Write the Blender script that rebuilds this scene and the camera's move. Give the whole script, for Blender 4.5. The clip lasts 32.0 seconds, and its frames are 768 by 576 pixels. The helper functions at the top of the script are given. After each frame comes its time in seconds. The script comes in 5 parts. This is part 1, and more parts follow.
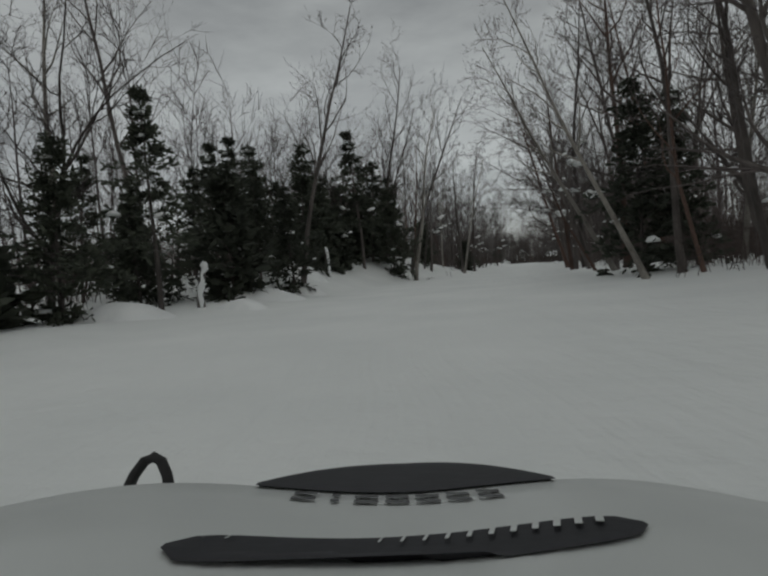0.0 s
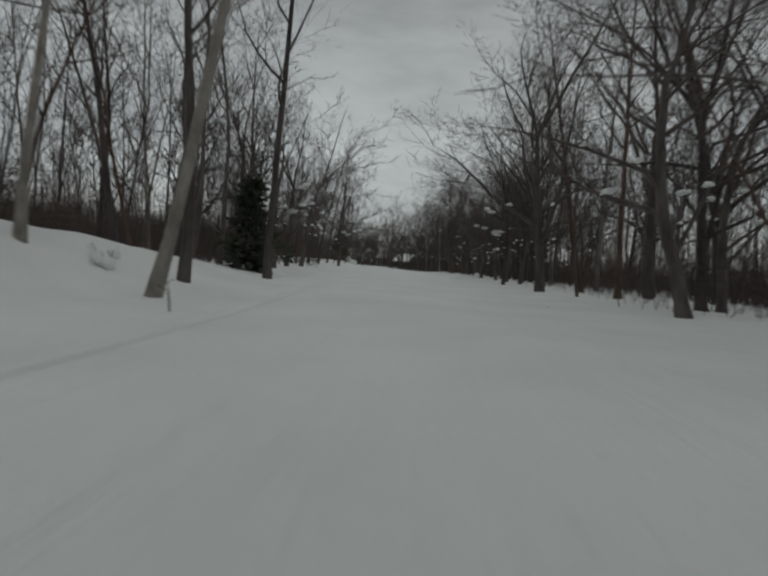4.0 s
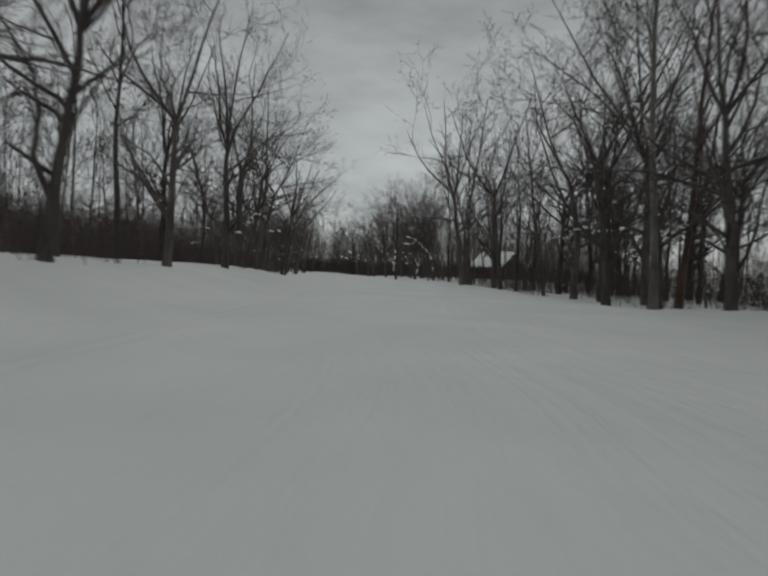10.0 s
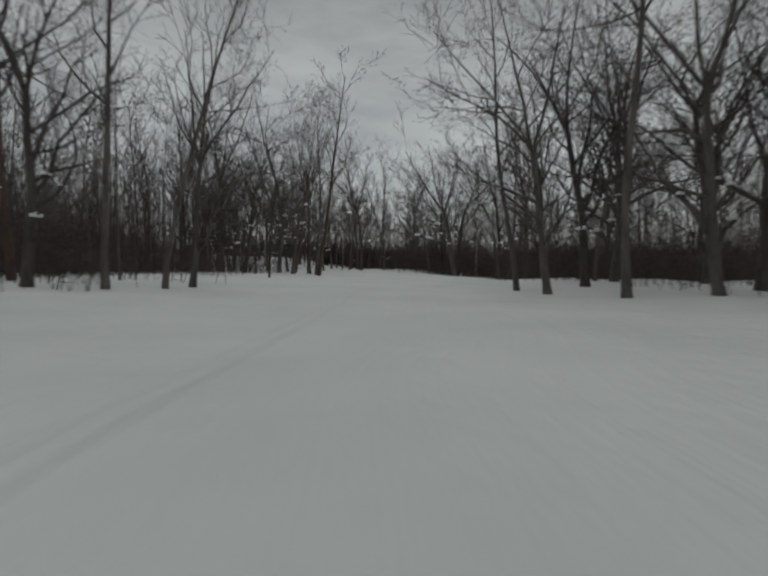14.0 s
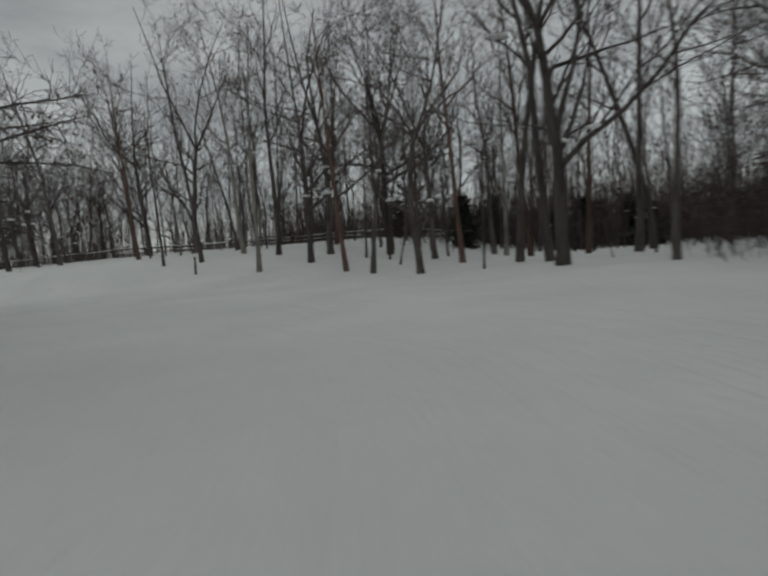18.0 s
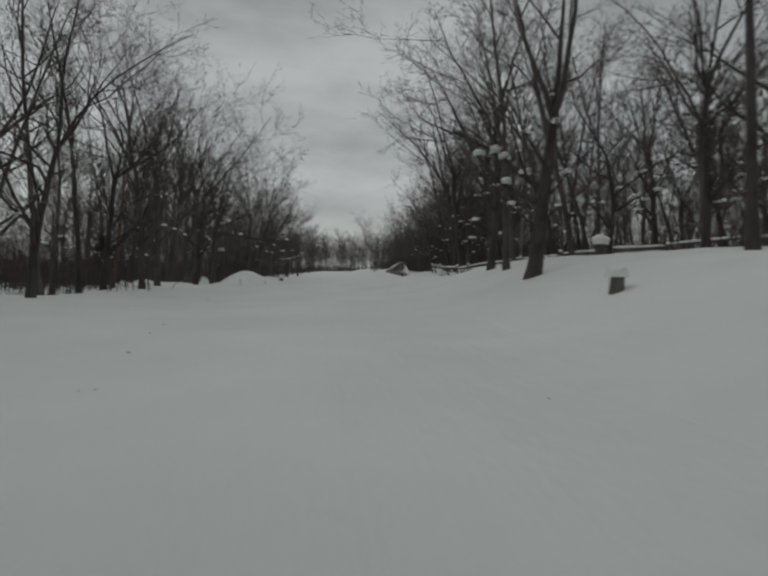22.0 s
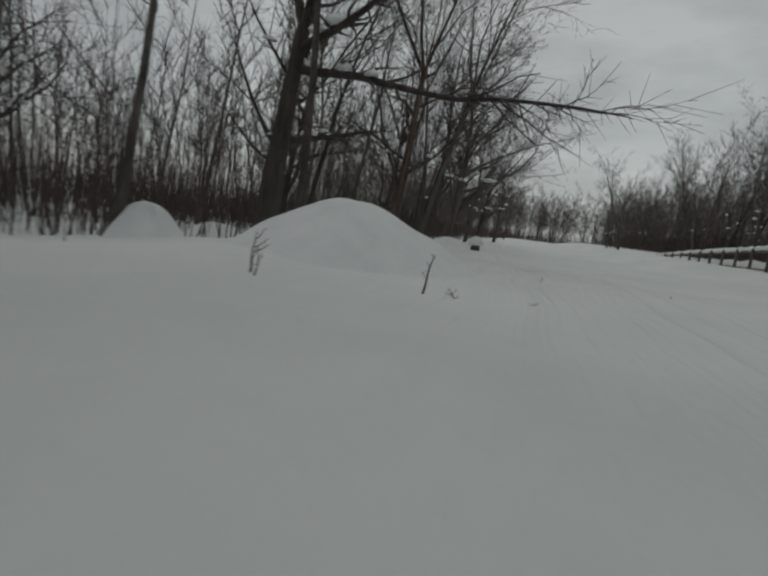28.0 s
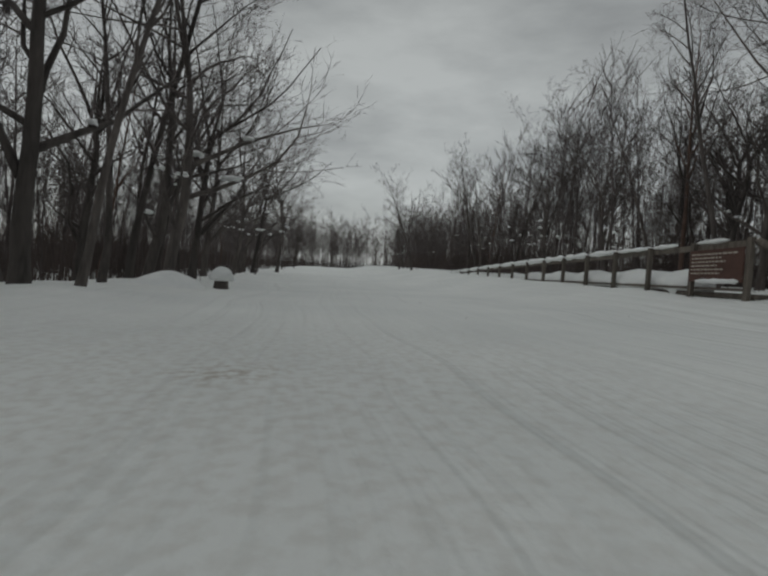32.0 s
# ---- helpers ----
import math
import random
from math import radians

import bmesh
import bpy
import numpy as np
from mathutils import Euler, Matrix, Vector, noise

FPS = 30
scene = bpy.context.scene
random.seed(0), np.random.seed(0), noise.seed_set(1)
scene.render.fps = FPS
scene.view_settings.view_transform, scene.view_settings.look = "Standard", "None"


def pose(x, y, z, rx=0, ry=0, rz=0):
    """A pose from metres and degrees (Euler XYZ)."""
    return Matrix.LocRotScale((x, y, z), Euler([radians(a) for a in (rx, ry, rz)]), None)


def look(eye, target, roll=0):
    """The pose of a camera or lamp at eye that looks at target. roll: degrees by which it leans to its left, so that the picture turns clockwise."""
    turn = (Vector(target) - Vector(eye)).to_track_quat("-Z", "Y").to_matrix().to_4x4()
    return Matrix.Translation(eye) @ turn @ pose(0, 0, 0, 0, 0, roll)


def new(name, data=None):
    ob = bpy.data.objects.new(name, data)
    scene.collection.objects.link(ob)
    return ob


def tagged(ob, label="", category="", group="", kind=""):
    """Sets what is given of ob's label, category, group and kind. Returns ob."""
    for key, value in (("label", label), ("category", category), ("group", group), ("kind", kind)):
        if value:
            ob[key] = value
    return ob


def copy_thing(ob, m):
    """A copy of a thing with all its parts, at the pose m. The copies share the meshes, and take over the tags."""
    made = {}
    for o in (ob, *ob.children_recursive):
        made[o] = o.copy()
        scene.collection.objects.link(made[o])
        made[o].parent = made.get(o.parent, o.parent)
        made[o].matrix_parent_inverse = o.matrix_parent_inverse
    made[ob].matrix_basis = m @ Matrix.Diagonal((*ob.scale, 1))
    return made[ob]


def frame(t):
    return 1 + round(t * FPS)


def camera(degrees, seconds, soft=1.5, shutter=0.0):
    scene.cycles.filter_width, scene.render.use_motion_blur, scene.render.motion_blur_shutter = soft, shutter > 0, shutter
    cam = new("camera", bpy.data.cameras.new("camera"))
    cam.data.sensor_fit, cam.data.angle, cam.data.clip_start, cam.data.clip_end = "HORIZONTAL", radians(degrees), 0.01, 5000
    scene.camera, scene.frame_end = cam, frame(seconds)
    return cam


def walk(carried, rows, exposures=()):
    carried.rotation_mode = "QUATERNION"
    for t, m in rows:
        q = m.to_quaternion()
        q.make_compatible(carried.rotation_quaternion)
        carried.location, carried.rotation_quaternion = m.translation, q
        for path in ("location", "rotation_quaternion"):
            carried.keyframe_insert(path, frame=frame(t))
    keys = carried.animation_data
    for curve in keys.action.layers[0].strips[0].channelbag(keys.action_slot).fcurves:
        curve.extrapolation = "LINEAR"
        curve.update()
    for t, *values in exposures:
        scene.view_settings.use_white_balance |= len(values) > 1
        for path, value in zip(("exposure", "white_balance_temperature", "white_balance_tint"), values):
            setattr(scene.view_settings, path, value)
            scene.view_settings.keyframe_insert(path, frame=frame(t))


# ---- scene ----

# ---- camera and its way ----
cam = camera(74.4, 32.0, soft=2.5, shutter=0.3)
# seconds, x, y, z, yaw, pitch, roll
PATH = [
    (0, 1.32, 2.96, 0.91, 15.2, -1.8, -4.4),
    (0.07, 1.317, 2.972, 0.91, 15.2, -1.8, -4.4),
    (0.5, -0.23, 9.09, 0.98, 12.5, 0.0, -5.6),
    (1, -1.32, 15.35, 0.94, 7.6, 0.9, 2.0),
    (1.5, -1.89, 21.73, 0.93, 5.3, -0.7, 4.8),
    (2, -2.53, 28.25, 0.98, 1.5, -2.2, 4.9),
    (2.5, -2.72, 34.81, 0.96, 1.6, -0.5, 0.4),
    (3, -2.63, 41.69, 0.94, -3.1, -3.1, 4.0),
    (3.5, -2.03, 48.67, 0.94, -5.2, -1.1, 5.2),
    (4, -1.40, 55.09, 0.95, -3.4, -2.7, 4.1),
    (4.5, -0.66, 60.88, 0.90, -2.9, -3.4, 6.6),
    (5, -0.18, 67.31, 0.95, -3.1, -2.0, 3.0),
    (5.5, 0.38, 74.15, 0.95, -3.7, -2.0, 2.0),
    (6, 1.04, 81.32, 0.95, -4.3, -2.0, 1.0),
    (6.5, 1.81, 88.75, 0.95, -5.0, 1.0, 0.2),
    (7, 2.76, 96.42, 0.94, -5.5, -0.6, 1.9),
    (7.5, 3.77, 104.32, 0.95, -3.6, -0.8, 1.2),
    (8, 4.53, 112.25, 0.94, -2.3, -1.2, 2.1),
    (8.5, 4.98, 120.12, 0.94, 0.6, -1.2, 1.2),
    (9, 5.13, 127.85, 0.91, 1.4, -1.4, 3.8),
    (9.5, 4.97, 135.54, 0.96, 3.9, -1.3, 2.6),
    (10, 4.57, 143.51, 0.96, 5.0, -1.9, 2.0),
    (10.5, 4.01, 151.79, 0.96, 6.8, -2.0, 1.7),
    (11, 3.23, 160.27, 0.96, 7.9, -1.8, 1.2),
    (11.5, 2.00, 168.95, 0.94, 8.6, -2.1, 0.8),
    (12, 0.97, 176.99, 0.95, 10.0, -2.6, 0.4),
    (12.5, -0.32, 184.01, 0.88, 11.4, -2.6, -0.3),
    (13, -1.55, 191.02, 0.89, 12.4, -2.3, 1.6),
    (13.5, -3.15, 198.17, 0.96, 13.3, -2.8, 1.3),
    (14, -4.87, 205.10, 0.95, 15.1, -2.7, 0.5),
    (14.5, -6.58, 211.76, 0.93, 16.2, -4.0, -0.1),
    (15, -8.24, 218.13, 0.95, 15.3, -3.2, 0.2),
    (15.5, -9.65, 224.16, 0.95, 13.3, -3.2, -0.5),
    (16, -10.78, 229.80, 0.95, 11.5, -3.8, -0.8),
    (16.5, -11.74, 235.01, 0.95, 10.9, -4.4, 0.0),
    (17, -13.13, 240.40, 0.98, 20.1, -4.8, -0.5),
    (17.5, -15.82, 245.50, 0.93, 30.2, -3.7, -5.4),
    (18, -18.92, 249.88, 0.98, 38.1, -4.2, -4.5),
    (18.5, -22.55, 252.78, 0.86, 48.4, -2.0, -4.4),
    (19, -25.65, 254.30, 0.88, 55.9, -2.4, -1.0),
    (19.5, -28.28, 255.27, 1.09, 63.6, -2.5, -1.9),
    (20, -31.18, 256.07, 1.00, 70.7, -3.3, 1.6),
    (20.5, -33.86, 256.89, 0.84, 83.5, -3.8, 0.8),
    (21, -36.57, 256.78, 0.89, 91.1, -3.8, 0.6),
    (21.5, -38.87, 256.36, 0.94, 98.6, -3.9, 0.9),
    (22, -41.19, 255.82, 1.05, 109.0, -2.5, 0.8),
    (22.5, -43.43, 255.00, 0.96, 115.2, -0.9, 0.6),
    (23, -45.67, 253.97, 0.92, 117.2, -0.3, -5.8),
    (23.5, -48.64, 252.88, 0.93, 118.9, -1.3, -1.9),
    (24, -51.62, 251.75, 0.85, 119.1, -3.5, 1.7),
    (24.5, -54.03, 250.98, 0.90, 123.8, -4.5, -0.8),
    (25, -56.26, 250.01, 0.91, 127.5, -5.0, -0.3),
    (25.5, -58.49, 248.39, 0.76, 130.6, -5.0, 0.4),
    (26, -61.63, 245.79, 0.84, 128.7, -2.0, 0.0),
    (26.5, -65.35, 242.85, 0.65, 127.8, -2.0, 0.0),
    (27, -69.19, 239.83, 0.42, 128.9, -2.0, 0.0),
    (27.5, -72.67, 236.89, 0.12, 131.5, -3.7, -3.0),
    (28, -75.50, 234.39, 0.13, 128.0, -8.0, 7.5),
    (28.5, -78.61, 233.09, 0.16, 116.5, -4.7, 2.0),
    (29, -79.39, 232.86, 0.17, 114.9, -3.8, 1.1),
    (29.5, -80.42, 232.51, 0.22, 112.5, 0.2, -5.0),
    (30, -82.22, 231.90, 0.12, 109.2, -0.6, 1.6),
    (30.5, -83.68, 231.60, 0.08, 107.3, -2.3, -3.3),
    (31, -84.55, 231.38, 0.05, 106.6, -3.5, -2.4),
    (31.5, -85.42, 231.12, 0.06, 105.6, -2.7, 3.2),
    (32, -85.86, 230.99, 0.09, 106.3, -2.5, 3.7),
]


def eye_pose(x, y, z, yaw, pitch, roll):
    """A camera that heads yaw degrees left of +y, looks pitch up and leans roll to its left."""
    a, b = radians(yaw), radians(pitch)
    way = Vector((-math.sin(a) * math.cos(b), math.cos(a) * math.cos(b), math.sin(b)))
    eye = Vector((x, y, z))
    return look(eye, eye + way, roll)


# the picture brightens a little in the first second
walk(cam, [(t, eye_pose(*row)) for t, *row in PATH], exposures=((0.0, -0.08), (0.9, 0.0), (32.0, 0.0)))

# ---- sky and sun ----
world = bpy.data.worlds.new("overcast_sky")
scene.world = world
world.use_nodes = True
wn, wl = world.node_tree.nodes, world.node_tree.links
wn.clear()
w_out = wn.new("ShaderNodeOutputWorld")
w_bg = wn.new("ShaderNodeBackground")
w_sky = wn.new("ShaderNodeTexSky")
w_sky.sky_type = "NISHITA"
w_sky.sun_disc = False
w_sky.sun_elevation = radians(32)
w_sky.sun_rotation = radians(150)
w_co = wn.new("ShaderNodeTexCoord")
w_map = wn.new("ShaderNodeMapping")
w_map.inputs["Scale"].default_value = (1.0, 1.0, 3.2)
w_noise = wn.new("ShaderNodeTexNoise")
w_noise.inputs["Scale"].default_value = 2.3
w_noise.inputs["Detail"].default_value = 6.0
w_noise.inputs["Roughness"].default_value = 0.55
w_ramp = wn.new("ShaderNodeValToRGB")
w_ramp.color_ramp.elements[0].position = 0.36
w_ramp.color_ramp.elements[0].color = (2.9, 3.02, 2.98, 1)
w_ramp.color_ramp.elements[1].position = 0.66
w_ramp.color_ramp.elements[1].color = (4.7, 4.9, 4.8, 1)
w_mix = wn.new("ShaderNodeMix")
w_mix.data_type = "RGBA"
w_mix.inputs[0].default_value = 0.93
wl.new(w_co.outputs["Generated"], w_map.inputs["Vector"])
wl.new(w_map.outputs[0], w_noise.inputs["Vector"])
wl.new(w_noise.outputs["Fac"], w_ramp.inputs[0])
wl.new(w_sky.outputs[0], w_mix.inputs[6])
wl.new(w_ramp.outputs[0], w_mix.inputs[7])
# thinner and brighter cloud low down
w_sep = wn.new("ShaderNodeSeparateXYZ")
w_low = wn.new("ShaderNodeMapRange")
w_low.inputs[1].default_value = 0.08
w_low.inputs[2].default_value = 0.75
w_low.inputs[3].default_value = 1.25
w_low.inputs[4].default_value = 0.92
w_dim = wn.new("ShaderNodeVectorMath")
w_dim.operation = "SCALE"
wl.new(w_co.outputs["Generated"], w_sep.inputs[0])
wl.new(w_sep.outputs[2], w_low.inputs[0])
wl.new(w_mix.outputs[2], w_dim.inputs[0])
# an overcast sky is brightest overhead
w_high = wn.new("ShaderNodeMapRange")
w_high.inputs[1].default_value = 0.5
w_high.inputs[2].default_value = 0.95
w_high.inputs[3].default_value = 1.0
w_high.inputs[4].default_value = 1.45
w_both = wn.new("ShaderNodeMath")
w_both.operation = "MULTIPLY"
wl.new(w_sep.outputs[2], w_high.inputs[0])
wl.new(w_low.outputs[0], w_both.inputs[0])
wl.new(w_high.outputs[0], w_both.inputs[1])
wl.new(w_both.outputs[0], w_dim.inputs["Scale"])
wl.new(w_dim.outputs[0], w_bg.inputs["Color"])
w_bg.inputs["Strength"].default_value = 0.085
wl.new(w_bg.outputs[0], w_out.inputs[0])

sun = new("sun", bpy.data.lights.new("sun", "SUN"))
sun.data.energy = 0.12
sun.data.angle = radians(25)
sun.data.color = (1.0, 0.97, 0.92)
sun.matrix_world = look((0, 0, 60), (-18, 31, 38 - 22))
scene.view_settings.exposure = 0.0

# ---- materials ----
def mat_base(name, rough=0.8):
    m = bpy.data.materials.new(name)
    m.use_nodes = True
    n, l = m.node_tree.nodes, m.node_tree.links
    b = n["Principled BSDF"]
    b.inputs["Roughness"].default_value = rough
    return m, n, l, b


def mottled(name, dark, light, scale, rough=0.8, stretch=(1, 1, 1), bump=0.3, fine=6.0, per_object=0.0, metal=0.0, dist=0.02):
    """Two noises, one coarse and one fine, between two colours, with relief."""
    m, n, l, b = mat_base(name, rough)
    b.inputs["Metallic"].default_value = metal
    co = n.new("ShaderNodeTexCoord")
    mp = n.new("ShaderNodeMapping")
    mp.inputs["Scale"].default_value = stretch
    a = n.new("ShaderNodeTexNoise")
    a.inputs["Scale"].default_value = scale
    a.inputs["Detail"].default_value = 4
    f = n.new("ShaderNodeTexNoise")
    f.inputs["Scale"].default_value = scale * fine
    f.inputs["Detail"].default_value = 3
    mixf = n.new("ShaderNodeMath")
    mixf.operation = "MULTIPLY_ADD"
    mixf.inputs[1].default_value = 0.45
    ramp = n.new("ShaderNodeValToRGB")
    ramp.color_ramp.elements[0].position = 0.42
    ramp.color_ramp.elements[0].color = (*dark, 1)
    ramp.color_ramp.elements[1].position = 0.95
    ramp.color_ramp.elements[1].color = (*light, 1)
    l.new(co.outputs["Object"], mp.inputs[0])
    l.new(mp.outputs[0], a.inputs["Vector"])
    l.new(mp.outputs[0], f.inputs["Vector"])
    l.new(f.outputs["Fac"], mixf.inputs[0])
    l.new(a.outputs["Fac"], mixf.inputs[2])
    l.new(mixf.outputs[0], ramp.inputs[0])
    out = ramp.outputs[0]
    if per_object:
        info = n.new("ShaderNodeObjectInfo")
        hsv = n.new("ShaderNodeHueSaturation")
        rng = n.new("ShaderNodeMapRange")
        rng.inputs[3].default_value = 1 - per_object
        rng.inputs[4].default_value = 1 + per_object
        l.new(info.outputs["Random"], rng.inputs[0])
        l.new(rng.outputs[0], hsv.inputs["Value"])
        l.new(out, hsv.inputs["Color"])
        out = hsv.outputs[0]
    l.new(out, b.inputs["Base Color"])
    if bump:
        bp = n.new("ShaderNodeBump")
        bp.inputs["Strength"].default_value = bump
        bp.inputs["Distance"].default_value = dist
        l.new(mixf.outputs[0], bp.inputs["Height"])
        l.new(bp.outputs[0], b.inputs["Normal"])
    return m


def snow_ground():
    """Packed and wind-blown snow; the stored distance from the trail's middle line draws the ruts."""
    m, n, l, b = mat_base("trail_snow", 0.75)
    co = n.new("ShaderNodeTexCoord")
    big = n.new("ShaderNodeTexNoise")
    big.inputs["Scale"].default_value = 0.35
    big.inputs["Detail"].default_value = 5
    ramp = n.new("ShaderNodeValToRGB")
    ramp.color_ramp.elements[0].position = 0.3
    ramp.color_ramp.elements[0].color = (0.78, 0.80, 0.785, 1)
    ramp.color_ramp.elements[1].position = 0.7
    ramp.color_ramp.elements[1].color = (0.87, 0.885, 0.865, 1)
    l.new(co.outputs["Object"], big.inputs["Vector"])
    l.new(big.outputs["Fac"], ramp.inputs[0])
    specks = n.new("ShaderNodeTexNoise")
    specks.inputs["Scale"].default_value = 2.1
    specks.inputs["Detail"].default_value = 8
    specks.inputs["Roughness"].default_value = 0.72
    sramp = n.new("ShaderNodeValToRGB")
    sramp.color_ramp.elements[0].position = 0.69
    sramp.color_ramp.elements[0].color = (1, 1, 1, 1)
    sramp.color_ramp.elements[1].position = 0.78
    sramp.color_ramp.elements[1].color = (0.62, 0.57, 0.5, 1)
    l.new(co.outputs["Object"], specks.inputs["Vector"])
    l.new(specks.outputs["Fac"], sramp.inputs[0])
    mul = n.new("ShaderNodeMix")
    mul.data_type = "RGBA"
    mul.blend_type = "MULTIPLY"
    mul.inputs[0].default_value = 0.8
    l.new(ramp.outputs[0], mul.inputs[6])
    l.new(sramp.outputs[0], mul.inputs[7])
    # a patch of brown grit near the ramp and faint grit elsewhere
    far = n.new("ShaderNodeVectorMath")
    far.operation = "DISTANCE"
    far.inputs[1].default_value = (-89.5, 228.6, -0.95)
    l.new(co.outputs["Object"], far.inputs[0])
    ring = n.new("ShaderNodeMapRange")
    ring.inputs[1].default_value = 0.05
    ring.inputs[2].default_value = 0.75
    ring.inputs[3].default_value = 0.75
    ring.inputs[4].default_value = 0.0
    l.new(far.outputs["Value"], ring.inputs[0])
    crumbs = n.new("ShaderNodeTexNoise")
    crumbs.inputs["Scale"].default_value = 9.0
    crumbs.inputs["Detail"].default_value = 5
    l.new(co.outputs["Object"], crumbs.inputs["Vector"])
    cr = n.new("ShaderNodeMapRange")
    cr.inputs[1].default_value = 0.42
    cr.inputs[2].default_value = 0.66
    l.new(crumbs.outputs["Fac"], cr.inputs[0])
    amount = n.new("ShaderNodeMath")
    amount.operation = "MULTIPLY"
    l.new(cr.outputs[0], amount.inputs[1])
    wide_ring = n.new("ShaderNodeMapRange")
    wide_ring.inputs[1].default_value = 0.5
    wide_ring.inputs[2].default_value = 6.5
    wide_ring.inputs[3].default_value = 0.24
    wide_ring.inputs[4].default_value = 0.0
    l.new(far.outputs["Value"], wide_ring.inputs[0])
    both = n.new("ShaderNodeMath")
    both.operation = "MAXIMUM"
    l.new(ring.outputs[0], both.inputs[0])
    l.new(wide_ring.outputs[0], both.inputs[1])
    l.new(both.outputs[0], amount.inputs[0])
    grit = n.new("ShaderNodeMix")
    grit.data_type = "RGBA"
    grit.inputs[7].default_value = (0.36, 0.28, 0.2, 1)
    l.new(amount.outputs[0], grit.inputs[0])
    l.new(mul.outputs[2], grit.inputs[6])
    l.new(grit.outputs[2], b.inputs["Base Color"])
    b.inputs["Subsurface Weight"].default_value = 0.0
    lat = n.new("ShaderNodeAttribute")
    lat.attribute_name = "lat"
    wob = n.new("ShaderNodeTexNoise")
    wob.inputs["Scale"].default_value = 0.09
    wob.inputs["Detail"].default_value = 2
    l.new(co.outputs["Object"], wob.inputs["Vector"])
    add = n.new("ShaderNodeMath")
    add.operation = "MULTIPLY_ADD"
    add.inputs[1].default_value = 3.0
    l.new(wob.outputs["Fac"], add.inputs[0])
    l.new(lat.outputs["Fac"], add.inputs[2])
    rut = n.new("ShaderNodeTexNoise")
    rut.noise_dimensions = "1D"
    rut.inputs["Scale"].default_value = 2.2
    rut.inputs["Detail"].default_value = 3
    l.new(add.outputs[0], rut.inputs["W"])
    fade = n.new("ShaderNodeMapRange")
    absn = n.new("ShaderNodeMath")
    absn.operation = "ABSOLUTE"
    l.new(lat.outputs["Fac"], absn.inputs[0])
    l.new(absn.outputs[0], fade.inputs[0])
    fade.inputs[1].default_value = 2.0
    fade.inputs[2].default_value = 5.5
    fade.inputs[3].default_value = 1.0
    fade.inputs[4].default_value = 0.12
    patch = n.new("ShaderNodeTexNoise")
    patch.inputs["Scale"].default_value = 0.22
    patch.inputs["Detail"].default_value = 2
    l.new(co.outputs["Object"], patch.inputs["Vector"])
    pr = n.new("ShaderNodeMapRange")
    pr.inputs[1].default_value = 0.33
    pr.inputs[2].default_value = 0.58
    pr.inputs[3].default_value = 0.18
    pr.inputs[4].default_value = 0.6
    l.new(patch.outputs["Fac"], pr.inputs[0])
    k1 = n.new("ShaderNodeMath")
    k1.operation = "MULTIPLY"
    l.new(fade.outputs[0], k1.inputs[0])
    # the last stretch by the ramp is the most driven
    sep = n.new("ShaderNodeSeparateXYZ")
    l.new(co.outputs["Object"], sep.inputs[0])
    busy = n.new("ShaderNodeMapRange")
    busy.inputs[1].default_value = -76.0
    busy.inputs[2].default_value = -84.0
    busy.inputs[3].default_value = 0.0
    busy.inputs[4].default_value = 1.7
    l.new(sep.outputs[0], busy.inputs[0])
    most = n.new("ShaderNodeMath")
    most.operation = "MAXIMUM"
    l.new(pr.outputs[0], k1.inputs[1])
    l.new(k1.outputs[0], most.inputs[0])
    l.new(busy.outputs[0], most.inputs[1])
    k2 = n.new("ShaderNodeMath")
    k2.operation = "MULTIPLY"
    l.new(rut.outputs["Fac"], k2.inputs[0])
    l.new(most.outputs[0], k2.inputs[1])
    grain = n.new("ShaderNodeTexNoise")
    grain.inputs["Scale"].default_value = 3.0
    grain.inputs["Detail"].default_value = 6
    l.new(co.outputs["Object"], grain.inputs["Vector"])
    k3 = n.new("ShaderNodeMath")
    k3.operation = "MULTIPLY_ADD"
    k3.inputs[1].default_value = 0.5
    l.new(grain.outputs["Fac"], k3.inputs[0])
    l.new(k2.outputs[0], k3.inputs[2])
    # one sled's groove beside the ridden line
    groove = n.new("ShaderNodeAttribute")
    groove.attribute_name = "track"
    sway = n.new("ShaderNodeMath")
    sway.operation = "MULTIPLY_ADD"
    sway.inputs[1].default_value = 0.5
    l.new(wob.outputs["Fac"], sway.inputs[0])
    l.new(groove.outputs["Fac"], sway.inputs[2])
    off = n.new("ShaderNodeMath")
    off.operation = "ABSOLUTE"
    l.new(sway.outputs[0], off.inputs[0])
    dip = n.new("ShaderNodeMapRange")
    dip.interpolation_type = "SMOOTHSTEP"
    dip.inputs[1].default_value = 0.03
    dip.inputs[2].default_value = 0.24
    dip.inputs[3].default_value = -0.5
    dip.inputs[4].default_value = 0.0
    l.new(off.outputs[0], dip.inputs[0])
    deep_rut = n.new("ShaderNodeMath")
    deep_rut.operation = "ADD"
    l.new(dip.outputs[0], deep_rut.inputs[0])
    l.new(k3.outputs[0], deep_rut.inputs[1])
    bp = n.new("ShaderNodeBump")
    bp.inputs["Strength"].default_value = 0.6
    bp.inputs["Distance"].default_value = 0.2
    l.new(deep_rut.outputs[0], bp.inputs["Height"])
    l.new(bp.outputs[0], b.inputs["Normal"])
    return m


